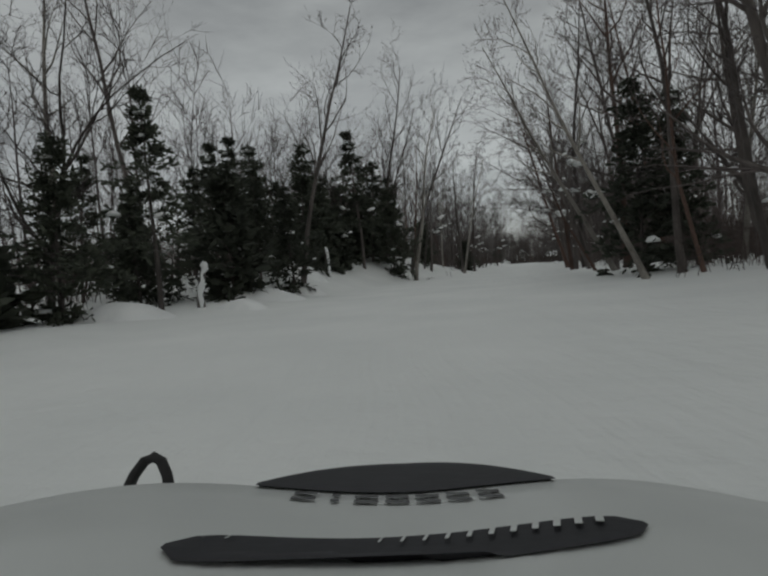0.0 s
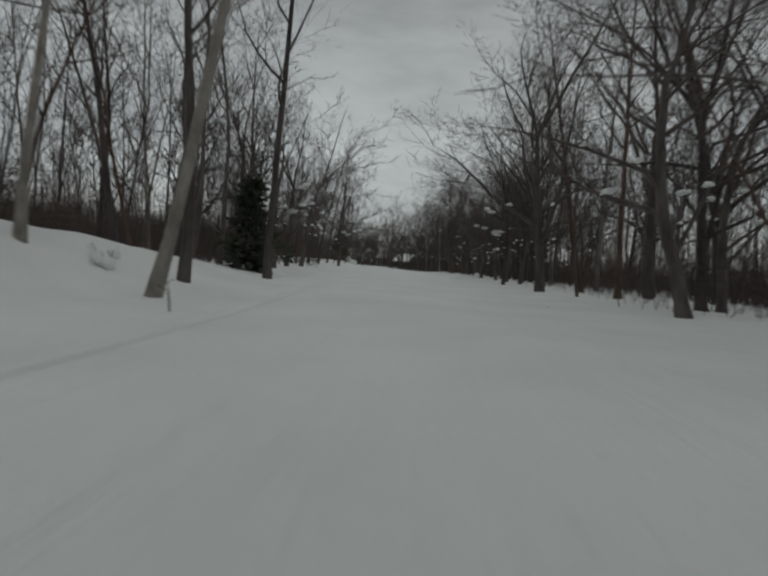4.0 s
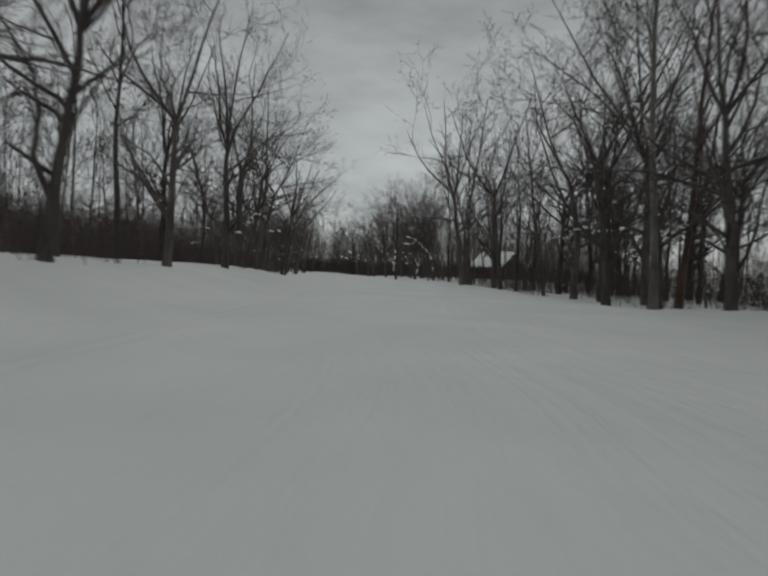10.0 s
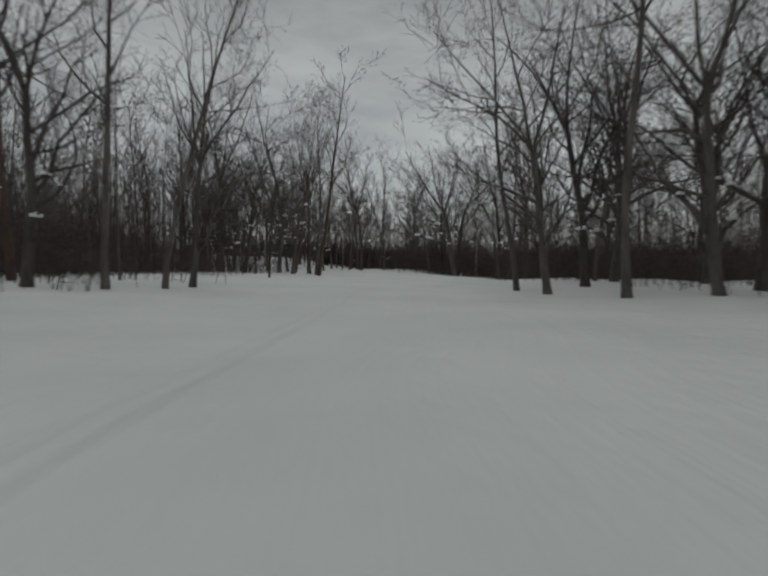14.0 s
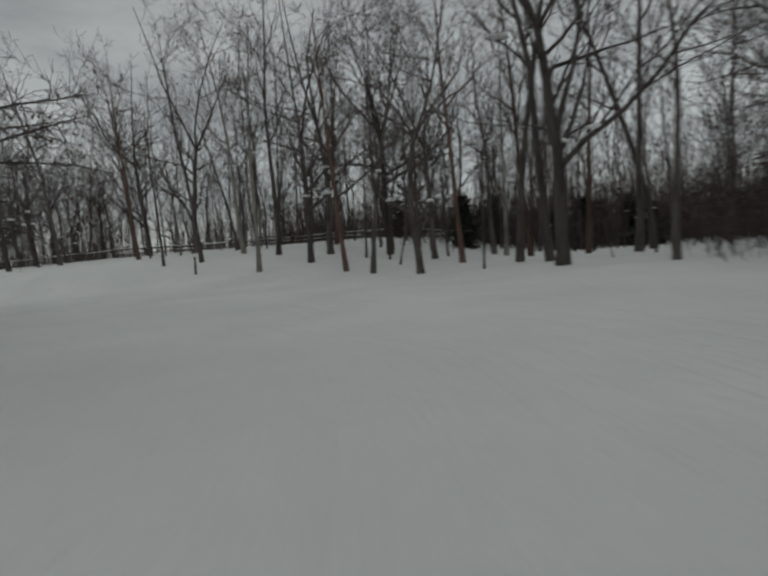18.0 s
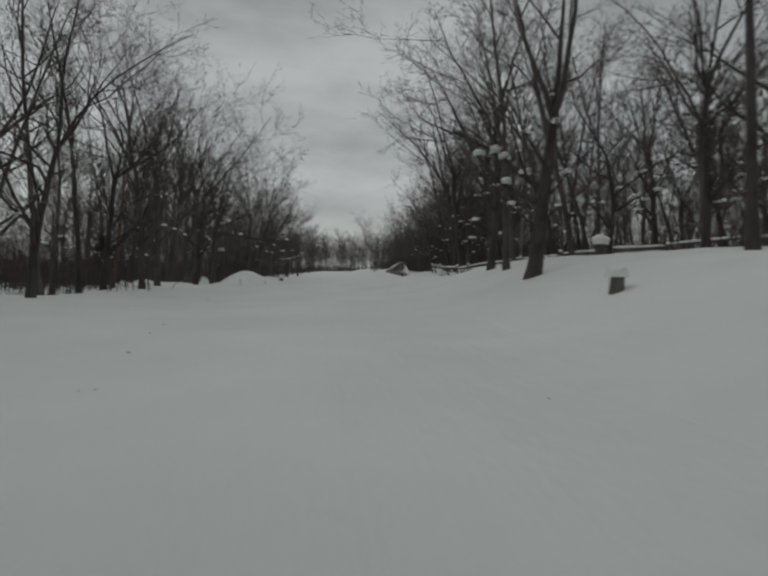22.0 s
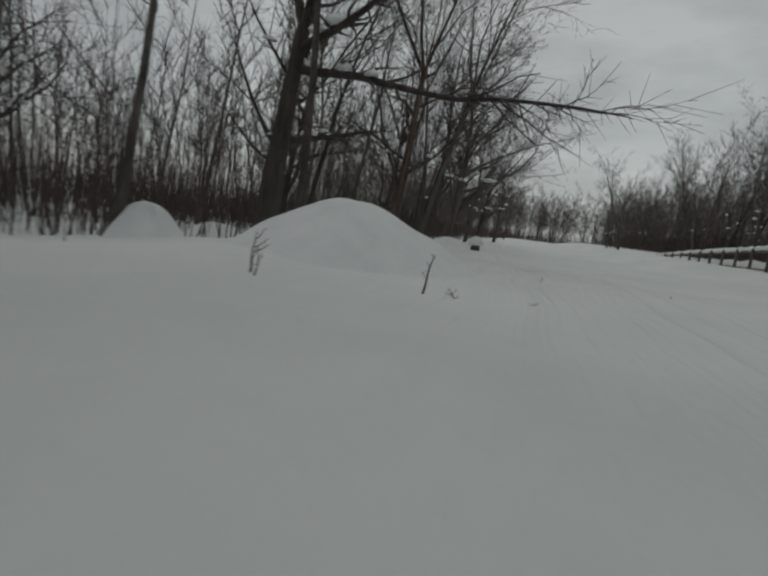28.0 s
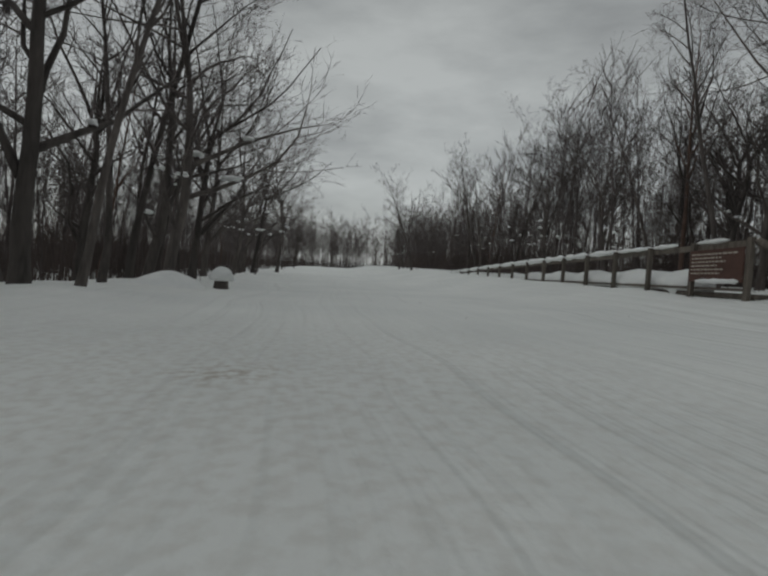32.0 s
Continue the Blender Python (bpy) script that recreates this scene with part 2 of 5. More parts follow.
SNOW = snow_ground()
CAP = mottled("fresh_snow", (0.78, 0.80, 0.80), (0.87, 0.88, 0.87), 2.0, 0.8, bump=0.35, dist=0.04)
BARK = mottled("grey_brown_bark", (0.036, 0.031, 0.029), (0.13, 0.112, 0.103), 3.0, 0.92, (1, 1, 0.22), 0.9, 5.0, 0.35)
BARK_RED = mottled("red_brown_bark", (0.05, 0.03, 0.024), (0.15, 0.095, 0.075), 3.0, 0.92, (1, 1, 0.22), 0.8, 5.0, 0.35)
BARK_PALE = mottled("pale_grey_bark", (0.10, 0.09, 0.08), (0.30, 0.28, 0.25), 2.0, 0.9, (1, 1, 0.5), 0.5, 5.0, 0.25)
TWIG = mottled("dark_twig", (0.05, 0.042, 0.041), (0.135, 0.113, 0.109), 1.2, 0.9, bump=0, per_object=0.35)
BRUSH = mottled("brown_brush", (0.04, 0.031, 0.029), (0.105, 0.08, 0.072), 0.25, 0.95, bump=0)
NEEDLE = mottled("dark_needles", (0.022, 0.027, 0.02), (0.075, 0.085, 0.06), 1.5, 0.85, bump=0, per_object=0.25)
DRY_LEAF = mottled("dry_leaf", (0.05, 0.03, 0.018), (0.13, 0.08, 0.045), 3.0, 0.85, bump=0)
WOOD = mottled("weathered_wood", (0.06, 0.05, 0.042), (0.18, 0.155, 0.13), 2.0, 0.88, (3, 3, 0.4), 0.6, 6.0, 0.2)

# ---- shape helpers ----
def mesh_of(name, verts, faces, material, smooth=True):
    me = bpy.data.meshes.new(name)
    me.from_pydata([tuple(v) for v in verts], [], faces)
    me.materials.append(material)
    if smooth:
        me.polygons.foreach_set("use_smooth", [True] * len(me.polygons))
    me.update()
    return me


class Shape:
    """Collects vertices and faces of one mesh."""

    def __init__(self):
        self.v, self.f = [], []

    def tube(self, pts, radii, sides, cap=False):
        base, n = len(self.v), len(pts)
        for i, (p, r) in enumerate(zip(pts, radii)):
            a, b = pts[max(i - 1, 0)], pts[min(i + 1, n - 1)]
            d = (Vector(b) - Vector(a)).normalized()
            u = d.cross(Vector((0.31, 0.93, 0.2)) if abs(d.z) > 0.6 else Vector((0, 0, 1))).normalized()
            w = d.cross(u)
            for k in range(sides):
                c, s = math.cos(math.tau * k / sides), math.sin(math.tau * k / sides)
                self.v.append(Vector(p) + (u * c + w * s) * r)
        for i in range(n - 1):
            for k in range(sides):
                a, b = base + i * sides + k, base + i * sides + (k + 1) % sides
                self.f.append((a, b, b + sides, a + sides))
        if cap:
            self.f.append(tuple(range(base + sides - 1, base - 1, -1)))
            self.f.append(tuple(range(base + (n - 1) * sides, base + n * sides)))

    def blade(self, p, e, w, rng):
        """A twig too fine to show its roundness."""
        u = (e - p).cross(Vector((rng.gauss(0, 1), rng.gauss(0, 1), rng.gauss(0, 1)))).normalized() * w
        b = len(self.v)
        self.v += [p - u, p + u, e + u * 0.4, e - u * 0.4]
        self.f.append((b, b + 1, b + 2, b + 3))

    def box(self, x0, y0, z0, x1, y1, z1, m=None, bevel=0.0):
        bm = bmesh.new()
        bmesh.ops.create_cube(bm, size=1, matrix=Matrix.LocRotScale(((x0 + x1) / 2, (y0 + y1) / 2, (z0 + z1) / 2), None, (x1 - x0, y1 - y0, z1 - z0)))
        if bevel:
            bmesh.ops.bevel(bm, geom=bm.edges[:], offset=bevel, segments=2, affect="EDGES")
        self.add(bm, m)

    def add(self, bm, m=None):
        base = len(self.v)
        bm.verts.index_update()
        for v in bm.verts:
            self.v.append(m @ v.co if m else v.co.copy())
        for f in bm.faces:
            self.f.append(tuple(base + v.index for v in f.verts))
        bm.free()

    def lump(self, centre, size, rng, rough=0.25, sub=1, flat=-0.45):
        """A rounded heap with an uneven outline, flattened underneath."""
        bm = bmesh.new()
        bmesh.ops.create_icosphere(bm, subdivisions=sub, radius=1)
        off = Vector((rng.uniform(-50, 50), rng.uniform(-50, 50), rng.uniform(-50, 50)))
        for v in bm.verts:
            k = 1 + rough * noise.noise(v.co * 1.7 + off) * 1.6
            v.co *= k
            v.co.z = max(v.co.z, flat)
            v.co = Vector((v.co.x * size[0], v.co.y * size[1], v.co.z * size[2])) + Vector(centre)
        self.add(bm)

    def made(self, name, material, smooth=True):
        return mesh_of(name, self.v, self.f, material, smooth)


def thing(name, x, y, z=0.0, turn=0.0, scale=1.0, tilt=(0.0, 0.0)):
    ob = new(name)
    ob.empty_display_size = 0.2
    ob.matrix_basis = pose(x, y, z, tilt[0], tilt[1], turn) @ Matrix.Diagonal((scale, scale, scale, 1))
    return ob


def part(name, shape, material, parent, label="", smooth=True):
    """One mesh under a thing or under a part, in the thing's own measures."""
    me = shape if isinstance(shape, bpy.types.Mesh) else shape.made(name, material, smooth)
    ob = new(name, me)
    ob.parent = parent
    return tagged(ob, label)


# ---- the trail's middle line and its widths ----
LINE_A = [(7, -90, 7, 6.5), (4, -20, 7, 6.5), (1.5, 3, 6.5, 6.5), (-1.5, 16, 6.5, 6.5), (-2.6, 32, 6, 6.5), (-2, 48, 6.5, 6.5), (-0.5, 62, 6.5, 6),
          (1, 81, 7, 7), (3.5, 104, 7.5, 8), (5, 127, 6.5, 10), (4.5, 143, 6, 11), (3, 162, 6, 11), (1, 177, 6, 8), (-1.5, 191, 6, 6), (-5, 205, 6, 6.2)]
LINE_B = [(-8.5, 219, 6.5, 7.2), (-11.8, 235, 7, 7), (-15.8, 245.5, 6, 8), (-22.5, 253, 5.5, 9), (-31, 256.3, 5.5, 9), (-38.9, 257, 5.5, 7), (-46, 254.1, 6, 5),
          (-57, 249.1, 5.6, 5.5), (-70, 243.3, 9, 6), (-86, 236.1, 9, 7.6), (-103, 228.4, 9.5, 7.2), (-125, 218.5, 8.5, 7.6), (-152, 206.4, 7, 7.5), (-185, 191.5, 6.5, 7),
          (-212, 181, 6.5, 6.5), (-230, 190, 6, 6), (-238, 230, 6, 6), (-240, 330, 6, 6)]
TRAIL = np.array(LINE_A + LINE_B, float)


def trail_at(x, y):
    """Signed distance from the middle line (to the right is more), the way along it and the widths there."""
    p = np.stack([np.ravel(x), np.ravel(y)], 1).astype(float)
    best, lat, along, wl, wr, s0 = np.full(len(p), 1e18), np.zeros(len(p)), np.zeros(len(p)), np.zeros(len(p)), np.zeros(len(p)), 0.0
    for a, b in zip(TRAIL[:-1], TRAIL[1:]):
        d = b[:2] - a[:2]
        n = np.hypot(*d)
        t = np.clip(((p - a[:2]) @ d) / n**2, 0, 1)
        q = p - (a[:2] + t[:, None] * d)
        far = np.hypot(q[:, 0], q[:, 1])
        side = np.sign(d[1] * q[:, 0] - d[0] * q[:, 1])
        side[side == 0] = 1
        near = far < best
        best = np.where(near, far, best)
        lat = np.where(near, side * far, lat)
        along = np.where(near, s0 + t * n, along)
        wl = np.where(near, a[2] + t * (b[2] - a[2]), wl)
        wr = np.where(near, a[3] + t * (b[3] - a[3]), wr)
        s0 += n
    return lat, along, wl, wr


def smooth_step(v, a, b):
    t = np.clip((v - a) / (b - a), 0, 1)
    return t * t * (3 - 2 * t)


def waves(x, y, seed):
    """Cheap smooth unevenness."""
    r = np.random.default_rng(seed)
    out = np.zeros_like(x)
    for k in range(10):
        a, w, ph = r.uniform(0, math.tau), r.uniform(0.25, 1.6), r.uniform(0, math.tau)
        out += np.sin((x * np.cos(a) + y * np.sin(a)) * w + ph) / (1 + 1.3 * w)
    return out / 4


def ground_height(x, y):
    x, y = np.asarray(x, float), np.asarray(y, float)
    shape = x.shape
    x, y = x.ravel(), y.ravel()
    lat, along, wl, wr = trail_at(x, y)
    out_l, out_r = -lat - wl, lat - wr
    z = 0.035 * waves(x, y, 3)
    # soft bank along both edges
    z += 0.25 * smooth_step(out_l, -2.0, 2.5) + 0.22 * smooth_step(out_r, -2.0, 3.0)
    # the cut bank beside the first straight
    cut = smooth_step(y, 16, 30) * (1 - smooth_step(y, 64, 84))
    z += cut * (1 - smooth_step(out_l, 26, 60)) * ((1.05 + 0.95 * smooth_step(y, 36, 46) * (1 - smooth_step(y, 54, 68))) * smooth_step(out_l, -1.4, 2.6) + 0.03 * np.clip(out_l, 0, 20) * (1 - smooth_step(out_l, 30, 60)) - 0.6 * smooth_step(out_l, 30, 60))
    # low left bank on the second straight
    mid = smooth_step(y, 105, 128) * (1 - smooth_step(y, 168, 192)) * (x > -40)
    z += mid * (0.7 * smooth_step(out_l, -3.0, 2.0) + 0.02 * np.clip(out_l, 0, 20))
    # ground that rises to the rail fence round the bend
    bend = smooth_step(-x, 28, 45) * (1 - smooth_step(-x, 60, 80)) * (y > 120)
    z += bend * (1.15 * smooth_step(out_r, -3.8, 1.0) + 0.05 * np.clip(out_r, 0, 14))
    z += smooth_step(-x, 60, 76) * (y > 120) * (0.25 * smooth_step(out_r, -5, 3))
    z += smooth_step(-x, 74, 88) * (y > 120) * 0.024 * np.clip(lat + 4.5, -22, 22)
    # the last stretch lies lower
    z -= 0.85 * smooth_step(-x, 57, 78) * (y > 120) * (1 - 0.9 * smooth_step(lat, 3, 8) * (1 - smooth_step(-x, 88, 101)))
    z -= (y > 120) * (0.5 * smooth_step(-x, 87, 118) * (1 - smooth_step(lat, 2, 7)) + 0.7 * smooth_step(-x, 66, 74) * smooth_step(out_l, 1, 9))
    # the ground falls away outside the bend's start and behind the oaks' edge
    z -= 0.75 * smooth_step(x, -19, -10) * smooth_step(y, 236, 244) * (1 - smooth_step(y, 290, 320)) * smooth_step(out_r, -2.5, 5)
    z -= 0.6 * smooth_step(-x, 48, 54) * (1 - smooth_step(-x, 64, 72)) * (y > 120) * smooth_step(out_l, 0.5, 6)
    z -= 0.6 * smooth_step(y, 158, 170) * (1 - smooth_step(y, 196, 206)) * (x > -20) * smooth_step(lat, 7, 12)
    rough = 0.10 * smooth_step(np.maximum(out_l, out_r), -1.2, 1.5)
    z += rough * waves(x * 2.3, y * 2.3, 8)
    return z.reshape(shape)


def gz(x, y):
    return float(ground_height(np.array([x]), np.array([y]))[0])


def lines(stops):
    """Grid lines: (start, end, step) runs."""
    out = []
    for a, b, s in stops:
        out += list(np.arange(a, b - 1e-6, s))
    return np.array(out + [stops[-1][1]])


# ---- the ground ----
gx = lines([(-2400, -800, 400), (-800, -300, 60), (-300, -175, 6), (-175, -20, 0.85), (-20, 26, 0.7), (26, 60, 2.5), (60, 300, 20), (300, 2400, 350)])
gy = lines([(-2000, -300, 340), (-300, -40, 20), (-40, -2, 2), (-2, 222, 1.0), (222, 276, 0.7), (276, 320, 3), (320, 600, 28), (600, 2600, 400)])
XX, YY = np.meshgrid(gx, gy)
ZZ = ground_height(XX, YY)
nx_, ny_ = len(gx), len(gy)
idx = np.arange(nx_ * ny_).reshape(ny_, nx_)
quads = np.stack([idx[:-1, :-1], idx[:-1, 1:], idx[1:, 1:], idx[1:, :-1]], -1).reshape(-1, 4)
gme = bpy.data.meshes.new("ground")
gme.from_pydata(np.stack([XX, YY, ZZ], -1).reshape(-1, 3).tolist(), [], quads.tolist())
gme.materials.append(SNOW)
gme.polygons.foreach_set("use_smooth", [True] * len(gme.polygons))
g_lat = gme.attributes.new("lat", "FLOAT", "POINT")
g_lat.data.foreach_set("value", np.clip(trail_at(XX, YY)[0], -60, 60).astype(np.float32))
track_lat = trail_at(XX, YY)[0]
track_y = YY.ravel()
track = track_lat + np.interp(track_y, [0, 30, 90, 112, 143, 177, 205, 225], [2.6, 2.7, 3.0, 3.6, 3.1, 2.4, 1.3, 1.0])
track = np.where((track_y > 32) & (track_y < 224) & (XX.ravel() > -40), track, 9.0)
g_track = gme.attributes.new("track", "FLOAT", "POINT")
g_track.data.foreach_set("value", np.clip(track, -9, 9).astype(np.float32))
ground = tagged(new("ground", gme), "wide snow-covered trail and forest floor with faint sled ruts", "ground", kind="structure")


# ---- trees ----
def bend_line(rng, start, way, length, steps, wander, lift):
    pts, p, d = [Vector(start)], Vector(start), Vector(way).normalized()
    for _ in range(steps):
        d = (d + Vector((rng.gauss(0, wander), rng.gauss(0, wander), rng.gauss(0, wander * 0.6) + lift))).normalized()
        p = p + d * (length / steps)
        pts.append(p.copy())
    return pts


def point_on(pts, t):
    k = min(int(t * (len(pts) - 1)), len(pts) - 2)
    u = t * (len(pts) - 1) - k
    return pts[k].lerp(pts[k + 1], u), (pts[k + 1] - pts[k]).normalized()


def side_way(rng, along, opening, upward=0.25):
    """A way that leaves the given one by about that many degrees."""
    r = Vector((rng.gauss(0, 1), rng.gauss(0, 1), rng.gauss(0, 0.5)))
    r = (r - along * r.dot(along)).normalized()
    a = radians(opening)
    d = along * math.cos(a) + r * math.sin(a)
    d.z += upward
    return d.normalized()


def spray(shape, rng, p, way, ln, r, twigs, fine):
    """A branch that forks into bent twigs, and those into twiglets."""
    stem = bend_line(rng, p, way, ln, 3, 0.22, 0.04)
    shape.tube(stem, [r, r * 0.75, r * 0.5, r * 0.3], 3)
    for i in range(twigs):
        q, c = point_on(stem, 0.12 + 0.88 * (i + rng.random()) / twigs)
        l3 = ln * rng.uniform(0.3, 0.62)
        d = side_way(rng, c, rng.uniform(28, 64), 0.07)
        m = q + d * l3 * 0.5
        d = (d + Vector((rng.gauss(0, 0.22), rng.gauss(0, 0.22), rng.gauss(0.14, 0.15)))).normalized()
        e = m + d * l3 * 0.5
        shape.blade(q, m, fine * 0.8, rng)
        shape.blade(m, e, fine * 0.6, rng)
        for k in range(3):
            o = q.lerp(m, 0.4 + 0.5 * rng.random()) if k == 0 else m.lerp(e, rng.random())
            shape.blade(o, o + side_way(rng, d, rng.uniform(25, 58), 0.12) * l3 * rng.uniform(0.25, 0.55), fine * 0.5, rng)


def bare_tree_meshes(seed, height, girth, first, limbs, subs, twigs, lean=0.0, wander=0.05, opening=(32, 62), fork=0, clumps=0, limb_len=0.34, twig_r=0.011, bark=None, leaves=0, reach=(), rise=0.09, flare=(14, 44)):
    """Trunk with limbs, crown of branches and twigs, and lumps of snow caught in the forks."""
    rng = random.Random(seed)
    wood, crown, snow, dry = Shape(), Shape(), Shape(), Shape()
    d0 = Vector((rng.gauss(0, 0.04) + lean, rng.gauss(0, 0.04), 1))
    trunk = bend_line(rng, (0, 0, -0.35), d0, height * (0.5 if fork else 0.92), 9, wander, 0.03)
    top = 0.5 if fork else 0.16
    radii = [girth * ((1.35 if i == 0 else 1.0) * (1 - (1 - top) * i / 9)) for i in range(10)]
    wood.tube(trunk, radii, 8)
    mains = [(trunk, girth, top)]
    for k in range(fork):
        p, a = trunk[-1], (trunk[-1] - trunk[-2]).normalized()
        ln = height * rng.uniform(0.42, 0.58)
        way = side_way(rng, a, rng.uniform(*flare), 0.3 if rise > 0.06 else 0.1)
        pts = bend_line(rng, p - a * 0.1, way, ln, 6, wander * (1.6 if rise > 0.06 else 2.4), rise * 0.5)
        r = girth * top * rng.uniform(0.62, 0.85)
        wood.tube(pts, [r * (1 - 0.8 * i / 6) for i in range(7)], 6)
        mains.append((pts, r, 0.2))
    for k in range(limbs + len(reach)):
        t = (k + rng.random()) / limbs
        if k >= limbs:
            # a long low limb: where it leaves the trunk, its heading, length and rise
            t, head, ln, rise = reach[k - limbs]
            p, a = point_on(trunk, t)
            way = Vector((math.cos(radians(head)), math.sin(radians(head)), rise))
            limb = bend_line(rng, p, way, ln, 9, 0.12, 0.0)
            lr = girth * 0.34
            wood.tube(limb, [lr * (1 - 0.86 * i / 9) for i in range(10)], 6)
            for c in range(3):
                q, _ = point_on(limb, rng.uniform(0.04, 0.4))
                z = rng.uniform(0.14, 0.26)
                snow.lump(q + Vector((0, 0, lr * 0.8 + z * 0.2)), (z * 1.2, z * 1.0, z * 0.75), rng, 0.5, 2)
            for j in range(34):
                tt = rng.uniform(0.16, 1.0)
                q, b = point_on(limb, tt)
                l2 = ln * rng.uniform(0.08, 0.22)
                sub = bend_line(rng, q, side_way(rng, b, rng.uniform(25, 70), 0.0), l2, 4, 0.32, -0.02)
                r2 = max(lr * (1 - 0.86 * tt) * 0.5, 0.010)
                crown.tube(sub, [r2 * (1 - 0.7 * i / 4) for i in range(5)], 4)
                for i in range(8):
                    q2, c = point_on(sub, rng.uniform(0.15, 1.0))
                    e = q2 + side_way(rng, c, rng.uniform(20, 60), -0.1) * l2 * rng.uniform(0.25, 0.6)
                    crown.tube([q2, e], [0.008, 0.0035], 3)
                    if leaves and rng.random() < leaves:
                        s = rng.uniform(0.05, 0.09)
                        w = Vector((rng.gauss(0, 0.6), rng.gauss(0, 0.6), -1)).normalized()
                        u = w.cross(Vector((0.3, 0.5, 0.7))).normalized() * s * 0.6
                        nrm = w.cross(u).normalized() * s * 0.3
                        b0 = len(dry.v)
                        dry.v += [e, e + w * s + u + nrm, e + w * s * 2.2, e + w * s - u + nrm]
                        dry.f += [(b0, b0 + 1, b0 + 2), (b0, b0 + 2, b0 + 3)]
            continue
        if fork and t > 0.45:
            pts, r, tp = mains[1 + k % fork]
            t = rng.uniform(0.1, 0.95)
        else:
            pts, r, tp = mains[0]
            t = first + (1 - first) * t * (1 / 0.45 if fork else 1)
            t = min(t, 0.98)
        p, a = point_on(pts, t)
        here = r * (1 - (1 - tp) * t)
        ln = height * limb_len * rng.uniform(0.65, 1.25) * (1 - 0.45 * t if pts is trunk else 0.7)
        way = side_way(rng, a, rng.uniform(*opening), 0.12)
        limb = bend_line(rng, p, way, ln, 5, 0.21, rise)
        lr = min(here * 0.62, 0.02 + ln * 0.014)
        wood.tube(limb, [lr * (1 - 0.82 * i / 5) for i in range(6)], 5)
        if k < clumps:
            q, _ = point_on(limb, rng.uniform(0.05, 0.5))
            s = rng.uniform(0.07, 0.17)
            snow.lump(q + Vector((0, 0, lr + s * 0.25)), (s * rng.uniform(1, 2), s * 1.1, s * 0.7), rng, 0.4, 2)
        for j in range(subs):
            tt = rng.uniform(0.2, 1.0)
            q, b = point_on(limb, tt)
            l2 = ln * rng.uniform(0.3, 0.58) * (1.15 - 0.45 * tt)
            spray(crown, rng, q, side_way(rng, b, rng.uniform(25, 60), 0.14), l2, max(lr * (1 - 0.8 * tt) * 0.55, twig_r), twigs, twig_r)
        spray(crown, rng, limb[-1], limb[-1] - limb[-2], ln * 0.34, max(lr * 0.18, twig_r * 0.8), twigs, twig_r)
    bark = bark or BARK
    out = [("trunk", wood.made("trunk", bark)), ("crown", crown.made("crown", TWIG))]
    if snow.v:
        out.append(("snow_clumps", snow.made("snow_clumps", CAP)))
    if dry.v:
        out.append(("dry_leaves", dry.made("dry_leaves", DRY_LEAF, False)))
    return out


def conifer_meshes(seed, height, girth, spread, tiers, per, tufts, first=0.12, snowy=0.15, ragged=0.35, full=1.0):
    rng = random.Random(seed)
    wood, green, snow = Shape(), Shape(), Shape()
    trunk = bend_line(rng, (0, 0, -0.3), (rng.gauss(0, 0.03), rng.gauss(0, 0.03), 1), height + 0.3, 8, 0.02, 0.02)
    wood.tube(trunk, [girth * (1 - 0.93 * i / 8) for i in range(9)], 7)
    for k in range(tiers):
        t = first + (0.99 - first) * k / (tiers - 1)
        t = min(max(t + rng.gauss(0, 0.012), first), 0.995)
        p, a = point_on(trunk, t)
        reach = spread * (1 - 0.9 * ((t - first) / (1 - first)) ** full) * rng.uniform(1 - ragged, 1 + ragged)
        turn = rng.uniform(0, math.tau)
        for j in range(per):
            ang = turn + math.tau * j / per + rng.gauss(0, 0.25)
            ln = reach * rng.uniform(0.7, 1.2)
            if rng.random() < 0.12:
                continue
            way = Vector((math.cos(ang), math.sin(ang), rng.uniform(-0.25, 0.6)))
            bough = bend_line(rng, p, way, ln, 3, 0.08, -0.06)
            wood.tube(bough, [0.022, 0.016, 0.012, 0.006], 3)
            for i in range(tufts):
                q, b = point_on(bough, rng.uniform(0.15, 1.0))
                s = rng.uniform(0.22, 0.52) * (0.65 + 0.35 * (1 - t))
                q = q + Vector((rng.gauss(0, 0.12), rng.gauss(0, 0.12), rng.gauss(0.05, 0.16)))
                for _ in range(3):
                    w = (b + Vector((rng.gauss(0, 0.7), rng.gauss(0, 0.7), rng.gauss(0.1, 0.4)))).normalized()
                    u = w.cross(Vector((rng.gauss(0, 1), rng.gauss(0, 1), rng.gauss(0, 1)))).normalized() * s * 0.22
                    b0 = len(green.v)
                    green.v += [q - u * 0.4, q + u * 0.4, q + w * s + u, q + w * s * 1.35, q + w * s - u]
                    green.f += [(b0, b0 + 1, b0 + 2, b0 + 4), (b0 + 4, b0 + 2, b0 + 3)]
            if rng.random() < snowy:
                q, _ = point_on(bough, rng.uniform(0.4, 0.95))
                s = rng.uniform(0.12, 0.34)
                snow.lump(q + Vector((0, 0, 0.08)), (s * 1.3, s * 1.1, s * 0.6), rng, 0.45, 2)
    out = [("trunk", wood.made("trunk", BARK)), ("crown", green.made("crown", NEEDLE, False))]
    if snow.v:
        out.append(("snow_clumps", snow.made("snow_clumps", CAP)))
    return out


KINDS = {}


